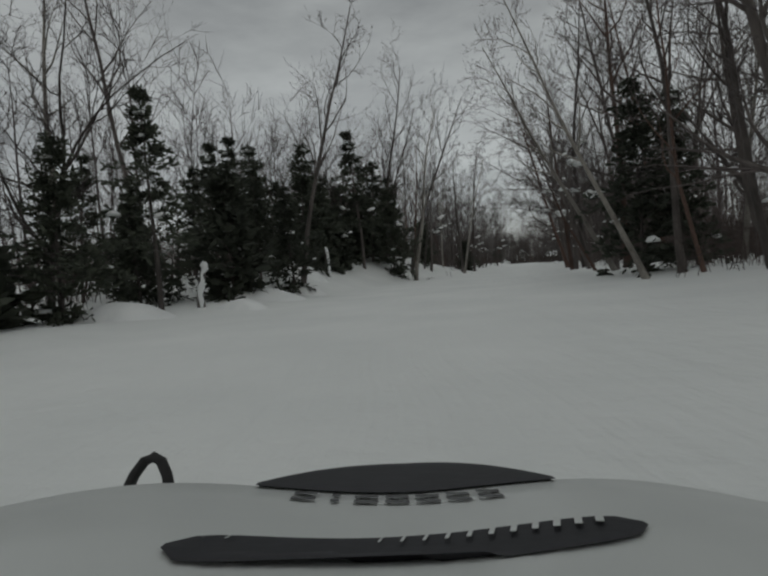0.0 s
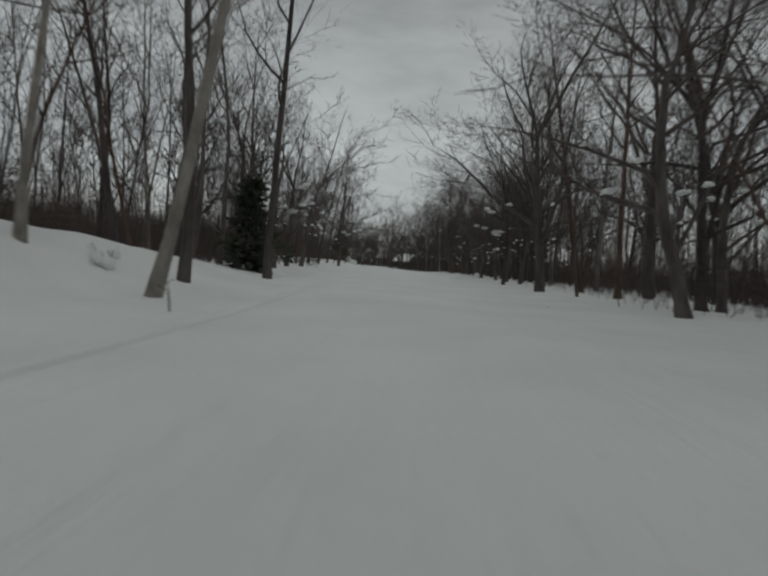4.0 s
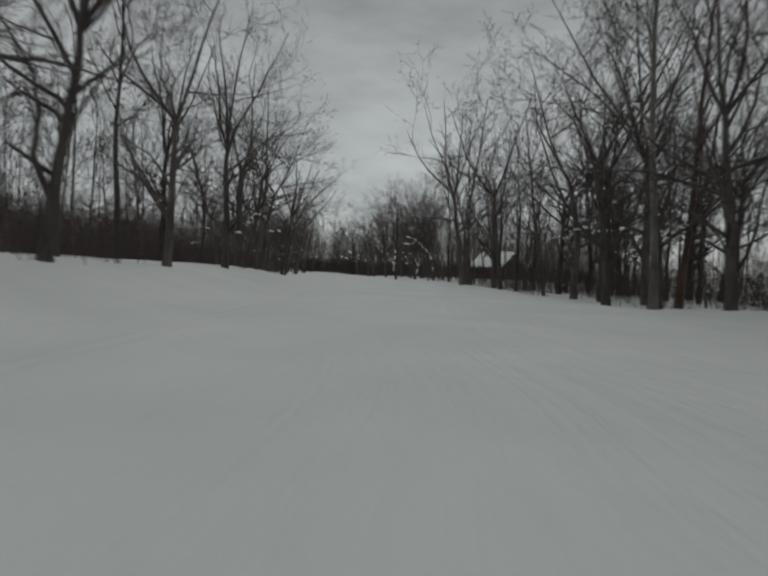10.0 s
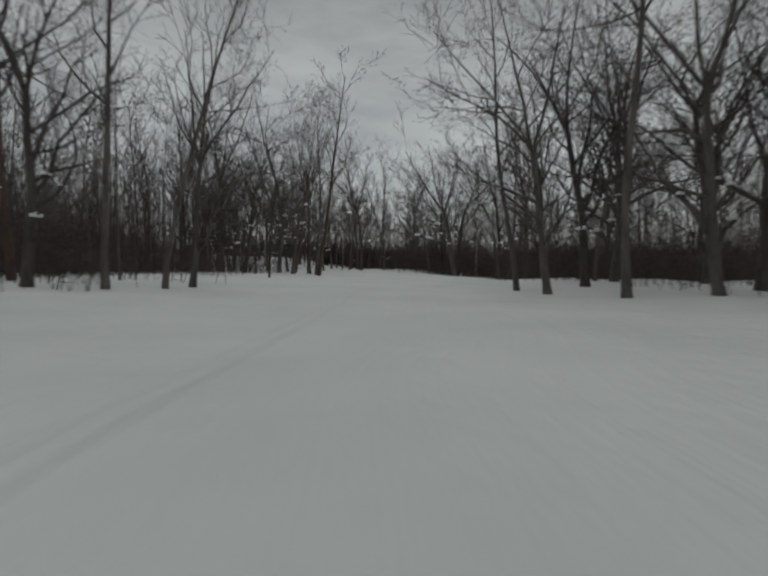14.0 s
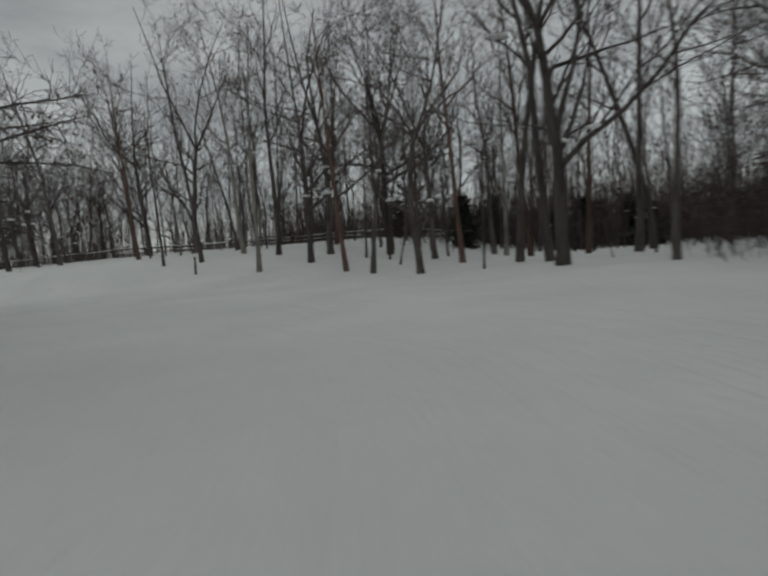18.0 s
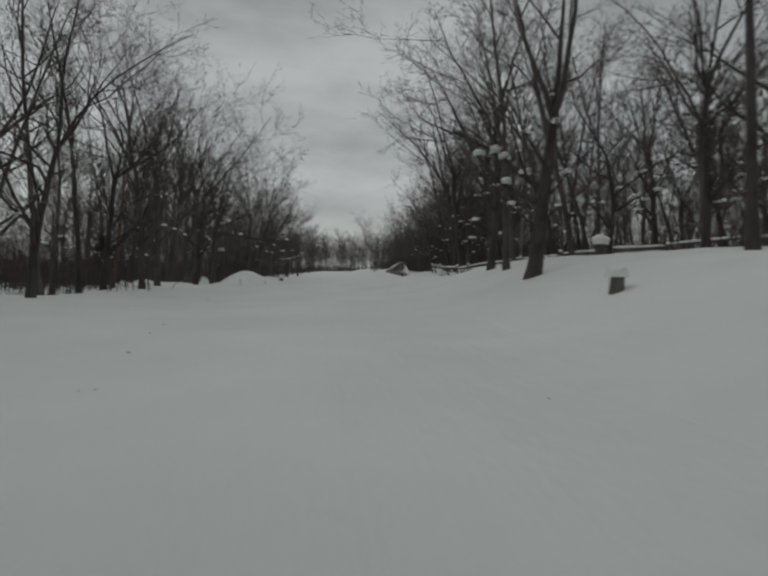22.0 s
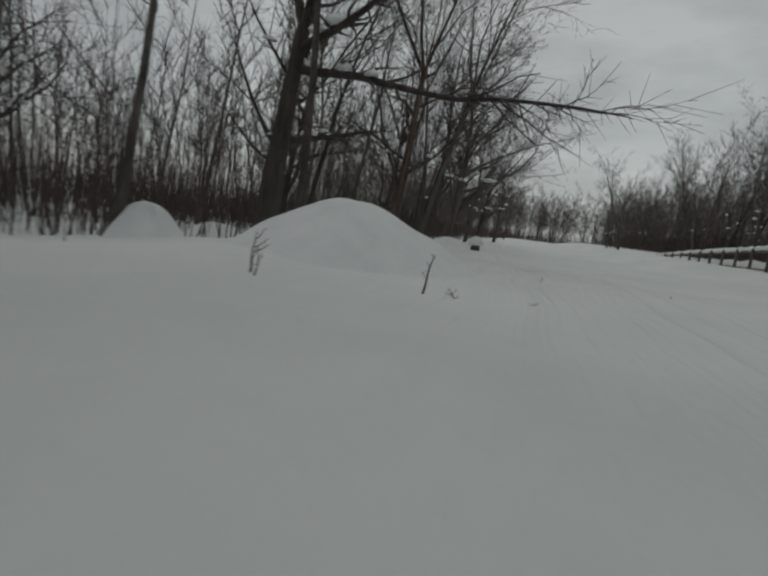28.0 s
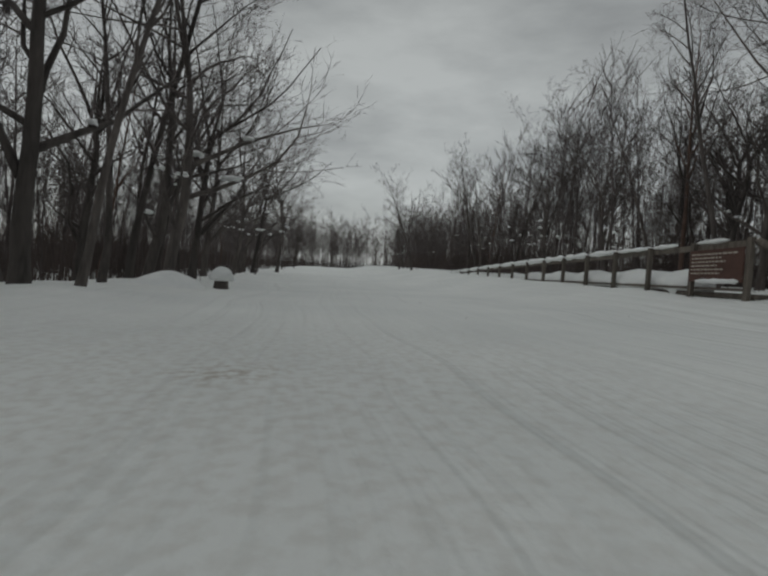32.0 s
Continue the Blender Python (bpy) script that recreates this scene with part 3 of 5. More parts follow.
def kind_of_tree(key, name, label, category, group, meshes):
    KINDS[key] = [name, label, category, group, meshes, None]


def lean_in(x, y, turn, tilt):
    """Trees at the edge reach for the light over the open trail."""
    lat, _, wl, wr = trail_at(np.array([x, x + 0.4, x]), np.array([y, y, y + 0.4]))
    out = max(float(-lat[0] - wl[0]), float(lat[0] - wr[0]), 0.0)
    a = -np.sign(lat[0]) * 6.5 * math.exp(-out / 7) / 0.4
    gx_, gy_ = a * (lat[1] - lat[0]), a * (lat[2] - lat[0])
    if y > 238 and -64 < x:
        gx_, gy_ = 0.3 * gx_, 0.3 * gy_
    c, q = math.cos(radians(turn)), math.sin(radians(turn))
    return tilt[0] - (gy_ * c - gx_ * q), tilt[1] + gx_ * c + gy_ * q


def plant(key, x, y, turn=0.0, scale=1.0, tilt=(0.0, 0.0), sink=0.0, label=""):
    """One tree of a kind, rooted in the ground."""
    name, text, category, group, meshes, first = KINDS[key]
    if key[:4] in ("wide", "tall", "thin", "birc"):
        tilt = lean_in(x, y, turn, tilt)
    m = pose(x, y, gz(x, y) - sink, tilt[0], tilt[1], turn)
    if first is None:
        ob = thing(name, 0, 0)
        for pn, me in meshes:
            part(pn, me, None, ob)
        tagged(ob, text, category, group)
        KINDS[key][5] = ob
    else:
        ob = copy_thing(first, m)
    ob.matrix_basis = m @ Matrix.Diagonal((scale, scale, scale, 1))
    if label:
        ob["label"] = label
    return ob


WIDE = "spreading bare hardwood tree with dark grey bark beside the snowy trail"
TALL = "tall slender bare hardwood tree with grey-brown bark in the snowy woods"
for i in range(5):
    kind_of_tree(f"wide{i}", "spreading_tree", WIDE, "tree", "spreading trees along the trail",
                 bare_tree_meshes(10 + i, 12.5, 0.18, 0.28, 20, 6, 5, opening=(36, 76), fork=(3, 4, 2, 5, 3)[i], clumps=(3, 0, 5, 0, 2)[i], limb_len=0.44, rise=0.03, flare=(18, 52)))
for i in range(6):
    kind_of_tree(f"tall{i}", "slender_tree", TALL, "tree", "slender trees along the trail",
                 bare_tree_meshes(30 + i, 14, 0.125, 0.42, 12, 4, 4, wander=0.045, opening=(26, 58), limb_len=0.27, clumps=(0, 2, 0, 0, 1, 0)[i], bark=(BARK, BARK, BARK_RED, BARK, BARK_PALE, BARK)[i], twig_r=0.013))
for i in range(5):
    kind_of_tree(f"thin{i}", "young_tree", "thin young bare tree standing in snow among the woods", "tree", "young trees in the woods",
                 bare_tree_meshes(50 + i, 8.5, 0.055, 0.3, 9, 3, 3, wander=0.05, opening=(25, 50), limb_len=0.26, bark=(BARK, BARK_RED)[i % 2], twig_r=0.012, lean=(0, 0.15, -0.1, 0.25, 0)[i]))
kind_of_tree("birch", "birch_tree", "pale-barked birch with dark scars rooted in the snowbank", "tree", "", bare_tree_meshes(71, 13, 0.15, 0.4, 12, 5, 4, limb_len=0.28, bark=BARK_PALE))
kind_of_tree("pine3", "pine_tree", "tall open-crowned pine with clumped boughs on a bare trunk", "conifer", "pines beside the trail",
             conifer_meshes(88, 12.5, 0.17, 2.6, 11, 5, 22, first=0.32, snowy=0.1, ragged=0.55))
for i in range(3):
    kind_of_tree(f"pine{i}", "pine_tree", "dark green pine with ragged boughs and caught snow", "conifer", "pines beside the trail",
                 conifer_meshes(80 + i, (9.5, 7.0, 11)[i], 0.14, (2.9, 2.7, 3.1)[i], 18, 7, 13, first=(0.05, 0.03, 0.1)[i], snowy=0.05, ragged=0.55, full=(1.7, 2.2, 1.5)[i]))
for i in range(2):
    kind_of_tree(f"fir{i}", "young_fir", "small dark fir under the bare trees of the woods", "conifer", "young firs in the woods",
                 conifer_meshes(90 + i, 4.2, 0.06, 1.3, 12, 6, 9, first=0.05, snowy=0.04, ragged=0.45, full=1.4))

OAK = "old spreading oak with thick trunk and a long low limb"
kind_of_tree("oak_a", "oak_tree", OAK, "tree", "", bare_tree_meshes(121, 14, 0.43, 0.45, 12, 6, 5, fork=3, clumps=4, limb_len=0.4, leaves=0.05, wander=0.03, reach=((0.82, 108, 9.8, -0.04), (0.9, 88, 6.2, 0.3), (0.5, 170, 5.0, 0.4))))
kind_of_tree("oak_b", "oak_tree", OAK, "tree", "", bare_tree_meshes(122, 13, 0.27, 0.3, 14, 6, 5, fork=4, clumps=3, limb_len=0.42, reach=((0.52, 172, 8.5, 0.3), (0.66, 195, 6.0, 0.6))))
kind_of_tree("oak_c", "oak_tree", OAK, "tree", "", bare_tree_meshes(123, 12, 0.27, 0.3, 12, 6, 5, fork=3, clumps=3, limb_len=0.42, leaves=0.07, reach=((0.48, 62, 6.5, 0.1), (0.58, 40, 8.5, 0.18), (0.66, 72, 8.0, 0.22), (0.76, 55, 8.5, 0.25), (0.72, 88, 7.0, 0.3))))
kind_of_tree("oak_d", "oak_tree", OAK, "tree", "", bare_tree_meshes(124, 13, 0.35, 0.3, 13, 6, 5, fork=3, clumps=6, limb_len=0.42, reach=((0.5, 262, 9.0, 0.75), (0.6, 235, 8.0, 0.9))))

kind_of_tree("arching", "arching_tree", "slender grey tree whose long limbs arch over the snowy trail", "tree", "", bare_tree_meshes(131, 11.5, 0.15, 0.4, 11, 5, 5, fork=3, clumps=2, limb_len=0.4, reach=((0.86, 186, 7.5, 0.42), (0.72, 172, 6.5, 0.2), (0.6, 200, 5.0, 0.3))))

# ---- the woods on both sides ----
rngf = random.Random(5)
KEPT = {}


def clear_of(x, y, gap):
    i, j = int(x // 3), int(y // 3)
    for a in range(i - 1, i + 2):
        for b in range(j - 1, j + 2):
            for p, q, g in KEPT.get((a, b), ()):
                if (p - x) ** 2 + (q - y) ** 2 < max(gap, g) ** 2:
                    return False
    return True


def keep(x, y, gap):
    KEPT.setdefault((int(x // 3), int(y // 3)), []).append((x, y, gap))


def local_size(x, y):
    """How high the woods grow along the way, against their usual height."""
    if x > -40:
        if y < 100:
            return 1.0
        if y < 228:
            return (1.02 if y < 200 else 0.88) if x > 4.5 - 0.16 * max(0, y - 160) else (0.9 if y < 195 else 0.78)
        return 0.9
    if x > -66:
        if y < 251:
            return 0.62
        return 0.92 if x > -50 else 0.74
    if x > -95:
        return 0.92
    return 1.0 if x > -150 else 0.84


def landmark(kind, x, y, r=0.0, turn=None, label=""):
    """A tree that stands out, by its kind, its foot and its trunk's radius."""
    usual = {"wide": 0.19, "tall": 0.125, "thin": 0.055, "birch": 0.15, "pale": 0.125}.get(kind, 0)
    scale = min(max((r / usual) ** 0.6, 0.92), 1.42) if usual and r else rngf.uniform(0.9, 1.1)
    key = {"wide": f"wide{rngf.randrange(5)}", "tall": f"tall{rngf.choice((0, 1, 2, 3, 5))}", "thin": f"thin{rngf.randrange(5)}", "pale": "tall4",
           "pine": f"pine{rngf.choice((0, 1, 2, 3, 3))}", "fir": f"fir{rngf.randrange(2)}"}.get(kind, kind)
    scale *= local_size(x, y) * ((0.52 if y < 30 else 0.74) if kind == "pine" and y < 60 else 1.0)
    keep(x, y, 2.0)
    return plant(key, x, y, rngf.uniform(0, 360) if turn is None else turn, scale, (rngf.gauss(0, 1.5), rngf.gauss(0, 1.5)), label=label)


landmark("tall", 6.4, 30.2, 0.36)
landmark("tall", 11.8, 77.1, 0.29)
landmark("tall", 6.4, 21.4, 0.13)
landmark("pine", -12.4, 25.2)
landmark("pine", -10.8, 25.1)
landmark("pine", -14.7, 21.0)
landmark("pine", -17.0, 20.7)
landmark("birch", -21.5, 23.6, 0.31)
landmark("tall", -9.1, 26.1, 0.14)
landmark("pine", -8.5, 23.9)
landmark("pine", -10.9, 28.8)
landmark("pine", -11.4, 31.8)
landmark("pine", -8.6, 43.3)
landmark("tall", 10.7, 52.3, 0.36)
landmark("tall", 9.1, 37.6, 0.33)
landmark("tall", 5.6, 40.4, 0.29)
landmark("pine", -10.2, 42.6)
landmark("pine", -10.0, 39.5)
landmark("tall", -8.3, 48.5, 0.19)
landmark("thin", -8.2, 54.4, 0.1)
landmark("wide", 6.4, 55.4, 0.31)
landmark("tall", 5.3, 50.2, 0.18)
landmark("tall", 5.1, 46.4, 0.17)
landmark("tall", 4.7, 39.2, 0.15)
landmark("birch", -7.1, 44.3, 0.2)
landmark("pine", -10.0, 48.5)
landmark("fir", -8.8, 56.7)
landmark("tall", -8.7, 51.8, 0.11)
landmark("tall", -7.7, 55.7, 0.13)
landmark("tall", -5.9, 68.8, 0.17)
landmark("tall", -4.9, 75.9, 0.19)
landmark("wide", 8.2, 80.9, 0.34)
landmark("tall", 6.1, 53.4, 0.14)
landmark("pale", -5.3, 65.1, 0.15)
landmark("fir", -6.6, 79.7)
landmark("wide", 14.1, 75.7, 0.36)
landmark("tall", 10.6, 81.2, 0.17)
landmark("tall", -3.4, 115.4, 0.2)
landmark("tall", -4.8, 115.9, 0.13)
landmark("tall", -5.6, 112.8, 0.16)
landmark("wide", -6.8, 112.9, 0.24)
landmark("thin", -2.8, 121.5, 0.14)
landmark("thin", -2.5, 129.4, 0.15)
landmark("wide", 21.9, 132.5, 0.2)
landmark("wide", 15.6, 117.3, 0.16)
landmark("tall", -4.2, 131.2, 0.19)
landmark("thin", -4.7, 135.4, 0.11)
plant("pine0", -4.4, 143.4, 40, 0.62)
landmark("wide", 16.5, 147.8, 0.31)
landmark("wide", 16.5, 130.7, 0.18)
landmark("tall", 16.3, 127.8, 0.22)
landmark("pale", 14.3, 166.4, 0.25)
landmark("wide", -3.4, 150.3, 0.18)
landmark("pale", 15.8, 158.5, 0.21)
landmark("wide", 16.4, 149.0, 0.36)
landmark("tall", 16.6, 146.6, 0.24)
landmark("wide", -4.2, 159.8, 0.15)
landmark("wide", -5.0, 166.6, 0.21)
landmark("wide", -3.9, 154.0, 0.19)
landmark("wide", 16.4, 172.1, 0.31)
landmark("tall", 17.0, 170.0, 0.28)
landmark("wide", -5.8, 171.0, 0.18)
landmark("wide", -6.3, 176.1, 0.19)
landmark("tall", -5.9, 173.4, 0.13)
landmark("wide", -8.0, 185.9, 0.18)
landmark("thin", -13.7, 205.2, 0.17)
landmark("tall", 8.3, 188.1, 0.1)
landmark("tall", 8.1, 191.9, 0.2)
landmark("wide", 13.6, 176.0, 0.26)
landmark("wide", 14.6, 183.5, 0.26)
landmark("wide", 11.9, 199.6, 0.22)
landmark("wide", 13.0, 168.4, 0.24)
landmark("wide", 15.6, 163.0, 0.26)
landmark("tall", 12.5, 179.1, 0.12)
landmark("wide", -16.5, 198.8, 0.3)
landmark("tall", -16.0, 202.0, 0.15)
landmark("tall", 5.2, 200.5, 0.11)
landmark("tall", 6.7, 197.3, 0.1)
landmark("tall", 7.9, 190.9, 0.1)
landmark("tall", -22.4, 213.8, 0.22)
landmark("wide", -22.7, 217.2, 0.31)
landmark("tall", -22.4, 219.1, 0.21)
landmark("wide", -17.8, 215.8, 0.24)
landmark("wide", 4.0, 208.5, 0.15)
landmark("tall", -16.4, 217.1, 0.15)
landmark("tall", -15.6, 218.6, 0.12)
landmark("wide", -4.0, 222.6, 0.16)
landmark("tall", -2.0, 220.6, 0.18)
landmark("wide", 0.5, 221.1, 0.22)
landmark("wide", -15.7, 220.1, 0.17)
landmark("tall", -5.0, 224.4, 0.11)
landmark("tall", -19.6, 240.6, 0.2)
landmark("tall", -20.4, 242.2, 0.16)
landmark("wide", -22.3, 245.2, 0.24)
landmark("tall", -25.4, 248.9, 0.2)
landmark("tall", -26.6, 250.0, 0.2)
landmark("thin", -27.9, 250.6, 0.1)
landmark("wide", -31.9, 270.6, 0.19)
landmark("tall", -31.0, 275.2, 0.15)
landmark("tall", -29.2, 268.4, 0.15)
landmark("tall", -27.1, 270.5, 0.13)
landmark("tall", -22.9, 273.0, 0.19)
landmark("tall", -13.7, 265.7, 0.15)
landmark("thin", -42.7, 262.9, 0.10)
landmark("tall", -41.3, 264.1, 0.10)
landmark("pale", -36.6, 263.8, 0.10)
landmark("tall", -32.6, 265.0, 0.10)
landmark("tall", -31.2, 264.9, 0.10)
landmark("wide", -28.9, 264.8, 0.10)
landmark("thin", -54.8, 261.5, 0.21)
landmark("tall", -58.2, 254.2, 0.18)
landmark("tall", -51.7, 261.6, 0.18)
landmark("tall", -46.5, 263.6, 0.10)
landmark("wide", -60.5, 253.4, 0.25)
landmark("tall", -54.5, 267.4, 0.24)
landmark("wide", -53.8, 241.8, 0.19)
landmark("tall", -50.8, 243.0, 0.14)
landmark("tall", -52.4, 242.4, 0.14)
landmark("tall", -50.4, 241.2, 0.14)
landmark("tall", -53.4, 240.0, 0.14)
landmark("tall", -61.6, 236.6, 0.14)
landmark("tall", -60.6, 238.2, 0.14)
landmark("tall", -62.8, 233.8, 0.14)
landmark("tall", -65.4, 232.6, 0.14)
landmark("tall", -67.6, 256.5, 0.21)
landmark("tall", -55.2, 240.6, 0.13)
landmark("wide", -57.3, 239.9, 0.17)
landmark("tall", -64.7, 253.9, 0.17)
landmark("wide", -75.5, 217.0, 0.29)
landmark("fir", -72.3, 221.6)
landmark("wide", -81.1, 209.2, 0.36)
landmark("tall", -75.4, 224.9, 0.2)
landmark("tall", -78.0, 223.1, 0.2)
landmark("tall", -79.7, 224.5, 0.11)
landmark("wide", -63.9, 235.3, 0.26)
landmark("wide", -67.4, 234.2, 0.2)
landmark("tall", -88.6, 219.8, 0.12)
landmark("thin", -90.5, 222.4, 0.1)
landmark("wide", -94.9, 219.4, 0.34)
landmark("wide", -100.8, 218.6, 0.26)
landmark("tall", -95.8, 220.2, 0.11)
landmark("tall", -98.2, 218.4, 0.12)

# the old oaks whose limbs hang over the trail, and the pines beside the start
for key, x, y in (("oak_a", -86.0, 220.9), ("oak_b", -10.8, 252.2), ("oak_c", -39.1, 250.7), ("oak_d", -54.6, 255.2)):
    keep(x, y, 2.5)
    plant(key, x, y, 0, 0.62 if key == "oak_d" else 1.0)
for k in range(12):
    y = 11 + 2.6 * k
    x = -9.3 - 0.02 * k + rngf.uniform(-3.2, 0.3) - (2.5 if k % 3 == 0 else 0) - (1.9 if y > 26 else 0)
    if clear_of(x, y, 1.0):
        landmark("pine", x, y)
# low dense evergreens that fill the gaps between the pines
for k in range(34):
    x, y = -8.7 - abs(rngf.gauss(0, 2.2)) - (1.9 if k > 13 else 0), 9.5 + 1.18 * k + rngf.uniform(-0.5, 0.5)
    if clear_of(x, y, 0.8):
        keep(x, y, 0.8)
        plant(f"fir{k % 2}", x, y, rngf.uniform(0, 360), rngf.uniform(0.85, 1.4))
for x, y, size in ((5.7, 23.4, 0.64), (7.4, 24.6, 0.6)):
    keep(x, y, 2.0)
    plant("pine2", x, y, 50 * x, size)
for x, y, turn in ((5.8, 29.5, 0), (4.9, 38.5, 12), (-8.8, 62.5, 178), (7.2, 62.0, -8), (-6.6, 88.0, 185), (9.6, 92.0, 6), (-3.4, 114.2, 182), (-26.9, 248.9, -141)):
    keep(x, y, 1.6)
    plant("arching", x, y, turn, 1.0)
# slender trees that lean in over the trail's start
for x, y, key, lean, size in ((5.2, 20.9, "tall4", -16, 0.8), (5.5, 28.2, "tall4", -20, 0.95), (5.0, 31.0, "thin3", -26, 1.35), (6.6, 20.2, "thin3", -12, 1.3), (5.2, 34.5, "tall1", -10, 0.85), (7.6, 18.2, "tall0", -8, 0.9), (6.2, 40.0, "thin0", -9, 1.3),
                             (8.2, 25.4, "wide1", -5, 0.95), (9.6, 29.2, "wide4", -4, 1.0), (8.8, 20.8, "wide0", -6, 0.9)):
    keep(x, y, 1.5)
    plant(key, x, y, 0, size, (0, lean))
# the close young wood on the cut bank
for k in range(34):
    x, y = rngf.uniform(-14.5, -7.2), rngf.uniform(45, 84)
    if clear_of(x, y, 0.9):
        keep(x, y, 0.9)
        plant(("thin%d" % (k % 5)) if k % 3 else ("tall%d" % (k % 6)), x, y, rngf.uniform(0, 360), rngf.uniform(0.9, 1.3), (rngf.gauss(0, 4), rngf.gauss(0, 4)))
# the trees just behind the fence's last run
for kind, x, y, r in (("wide", -77.0, 252.4, 0.36), ("wide", -80.2, 248.9, 0.34), ("wide", -84.9, 247.4, 0.32), ("tall", -78.6, 252.0, 0.15), ("tall", -82.6, 250.9, 0.15), ("wide", -87.3, 248.0, 0.3), ("wide", -74.2, 254.6, 0.36)):
    landmark(kind, x, y, r)
# the taller right-hand woods of the second straight
for k in range(64):
    y = 104 + 1.9 * k
    lat, _, _, wr = trail_at(np.array([5.0]), np.array([y]))
    x = 5.0 - float(lat[0]) + float(wr[0]) + (rngf.uniform(4.0, 13.0) if 158 < y < 212 else rngf.uniform(1.0, 9.5))
    if clear_of(x, y, 1.3) and not (6 < x < 22 and 206 < y < 236):
        landmark("tall" if k % 5 == 0 or 158 < y < 212 else "wide", x, y, 0.12 if 158 < y < 212 else rngf.uniform(0.16, 0.3))
# the close wood behind the rail fence
FENCE = [(-36, 285), (-45, 281), (-52.9, 276.8), (-57.7, 272.1), (-61.4, 266.7), (-64.6, 262.5), (-67, 258), (-70.5, 253.8), (-75.6, 250), (-82, 246.6), (-86, 245)]
for k in range(78):
    u = k / 78 * (len(FENCE) - 1.001)
    (ax, ay), (bx, by) = FENCE[int(u)], FENCE[int(u) + 1]
    n, u = math.hypot(bx - ax, by - ay), u - int(u)
    off = rngf.uniform(0.8, 13)
    x, y = ax + (bx - ax) * u + (by - ay) / n * off, ay + (by - ay) * u - (bx - ax) / n * off
    if clear_of(x, y, 1.0):
        landmark("wide" if k % 3 == 0 else "tall", x, y, rngf.uniform(0.12, 0.2))
for k in range(58):
    x, y = rngf.uniform(15.0, 30), 100 + 1.9 * k
    if clear_of(x, y, 1.2) and not (x < 22 and y > 205):
        landmark("wide", x, y, rngf.uniform(0.18, 0.3))
# small spreading trees close to the bend's inner edge, and the wood's corner past it
for x, y, size in ((-54.3, 242.9, 0.66), (-49.6, 242.6, 0.66), (-56.9, 241.1, 0.7), (-2.4, 226.5, 1.05), (-0.8, 230.0, 1.1), (1.6, 224.6, 1.05), (2.6, 229.0, 1.05), (4.6, 219.0, 1.05), (0.5, 234.0, 1.05), (-3.6, 236.5, 0.95), (-4.6, 241.5, 0.9), (-68.3, 229.1, 0.8), (-64.6, 226.7, 0.8), (-71.1, 226.8, 0.85)):
    keep(x, y, 1.5)
    plant("wide%d" % rngf.randrange(5), x, y, rngf.uniform(0, 360), size)
# between the fence's end and the ramp
for k in range(9):
    x, y = -84 - 2.1 * k + rngf.uniform(-0.6, 0.6), 251.5 - 0.9 * k + rngf.uniform(0, 5)
    if clear_of(x, y, 1.2):
        landmark("wide", x, y, 0.28)
for x, y, size in ((-104.5, 246.5, 1.3), (-109.0, 244.5, 1.3), (-114.0, 243.5, 1.25), (-118.5, 241.0, 1.2)):
    keep(x, y, 1.5)
    plant("wide%d" % rngf.randrange(5), x, y, rngf.uniform(0, 360), size)
# spreading hardwoods over the last stretch's edge
for x, y, r in ((-107.5, 214.6, 0.25), (-112.5, 211.6, 0.25), (-91.9, 214.4, 0.3)):
    landmark("wide", x, y, r)
# tall hardwoods close behind the ramp
for k in range(26):
    x, y = -100 - 2.7 * k + rngf.uniform(-1, 1), 243 - 1.1 * k + rngf.uniform(-1.2, 4.5)
    landmark("wide" if k % 2 else "tall", x, y, 0.2 if k % 2 else 0.14)

def along_point(s, lat):
    """A place s metres along the middle line and lat metres to its right, and the widths there."""
    for a, b in zip(TRAIL[:-1], TRAIL[1:]):
        d = b[:2] - a[:2]
        n = float(np.hypot(*d))
        if s <= n or b is TRAIL[-1]:
            w = d / n
            t = s / n
            return a[0] + d[0] * t + w[1] * lat, a[1] + d[1] * t - w[0] * lat, a[2] + (b[2] - a[2]) * t, a[3] + (b[3] - a[3]) * t
        s -= n


def blocked(x, y, gap=0.2):
    lat, _, wl, wr = trail_at(np.array([x]), np.array([y]))
    return -wl[0] - gap < lat[0] < wr[0] + gap


def batch(spots, gap):
    """The spots outside the trail by gap, with the ground's height there."""
    p = np.array([q[:2] for q in spots])
    lat, _, wl, wr = trail_at(p[:, 0], p[:, 1])
    z = ground_height(p[:, 0], p[:, 1])
    free = (lat < -wl - gap) | (lat > wr + gap)
    cabin_view = (p[:, 0] > 6) & (p[:, 0] < 22) & (p[:, 1] > 206) & (p[:, 1] < 236)
    return [(*q, float(h)) for q, h, ok in zip(spots, z, free & ~cabin_view) if ok]


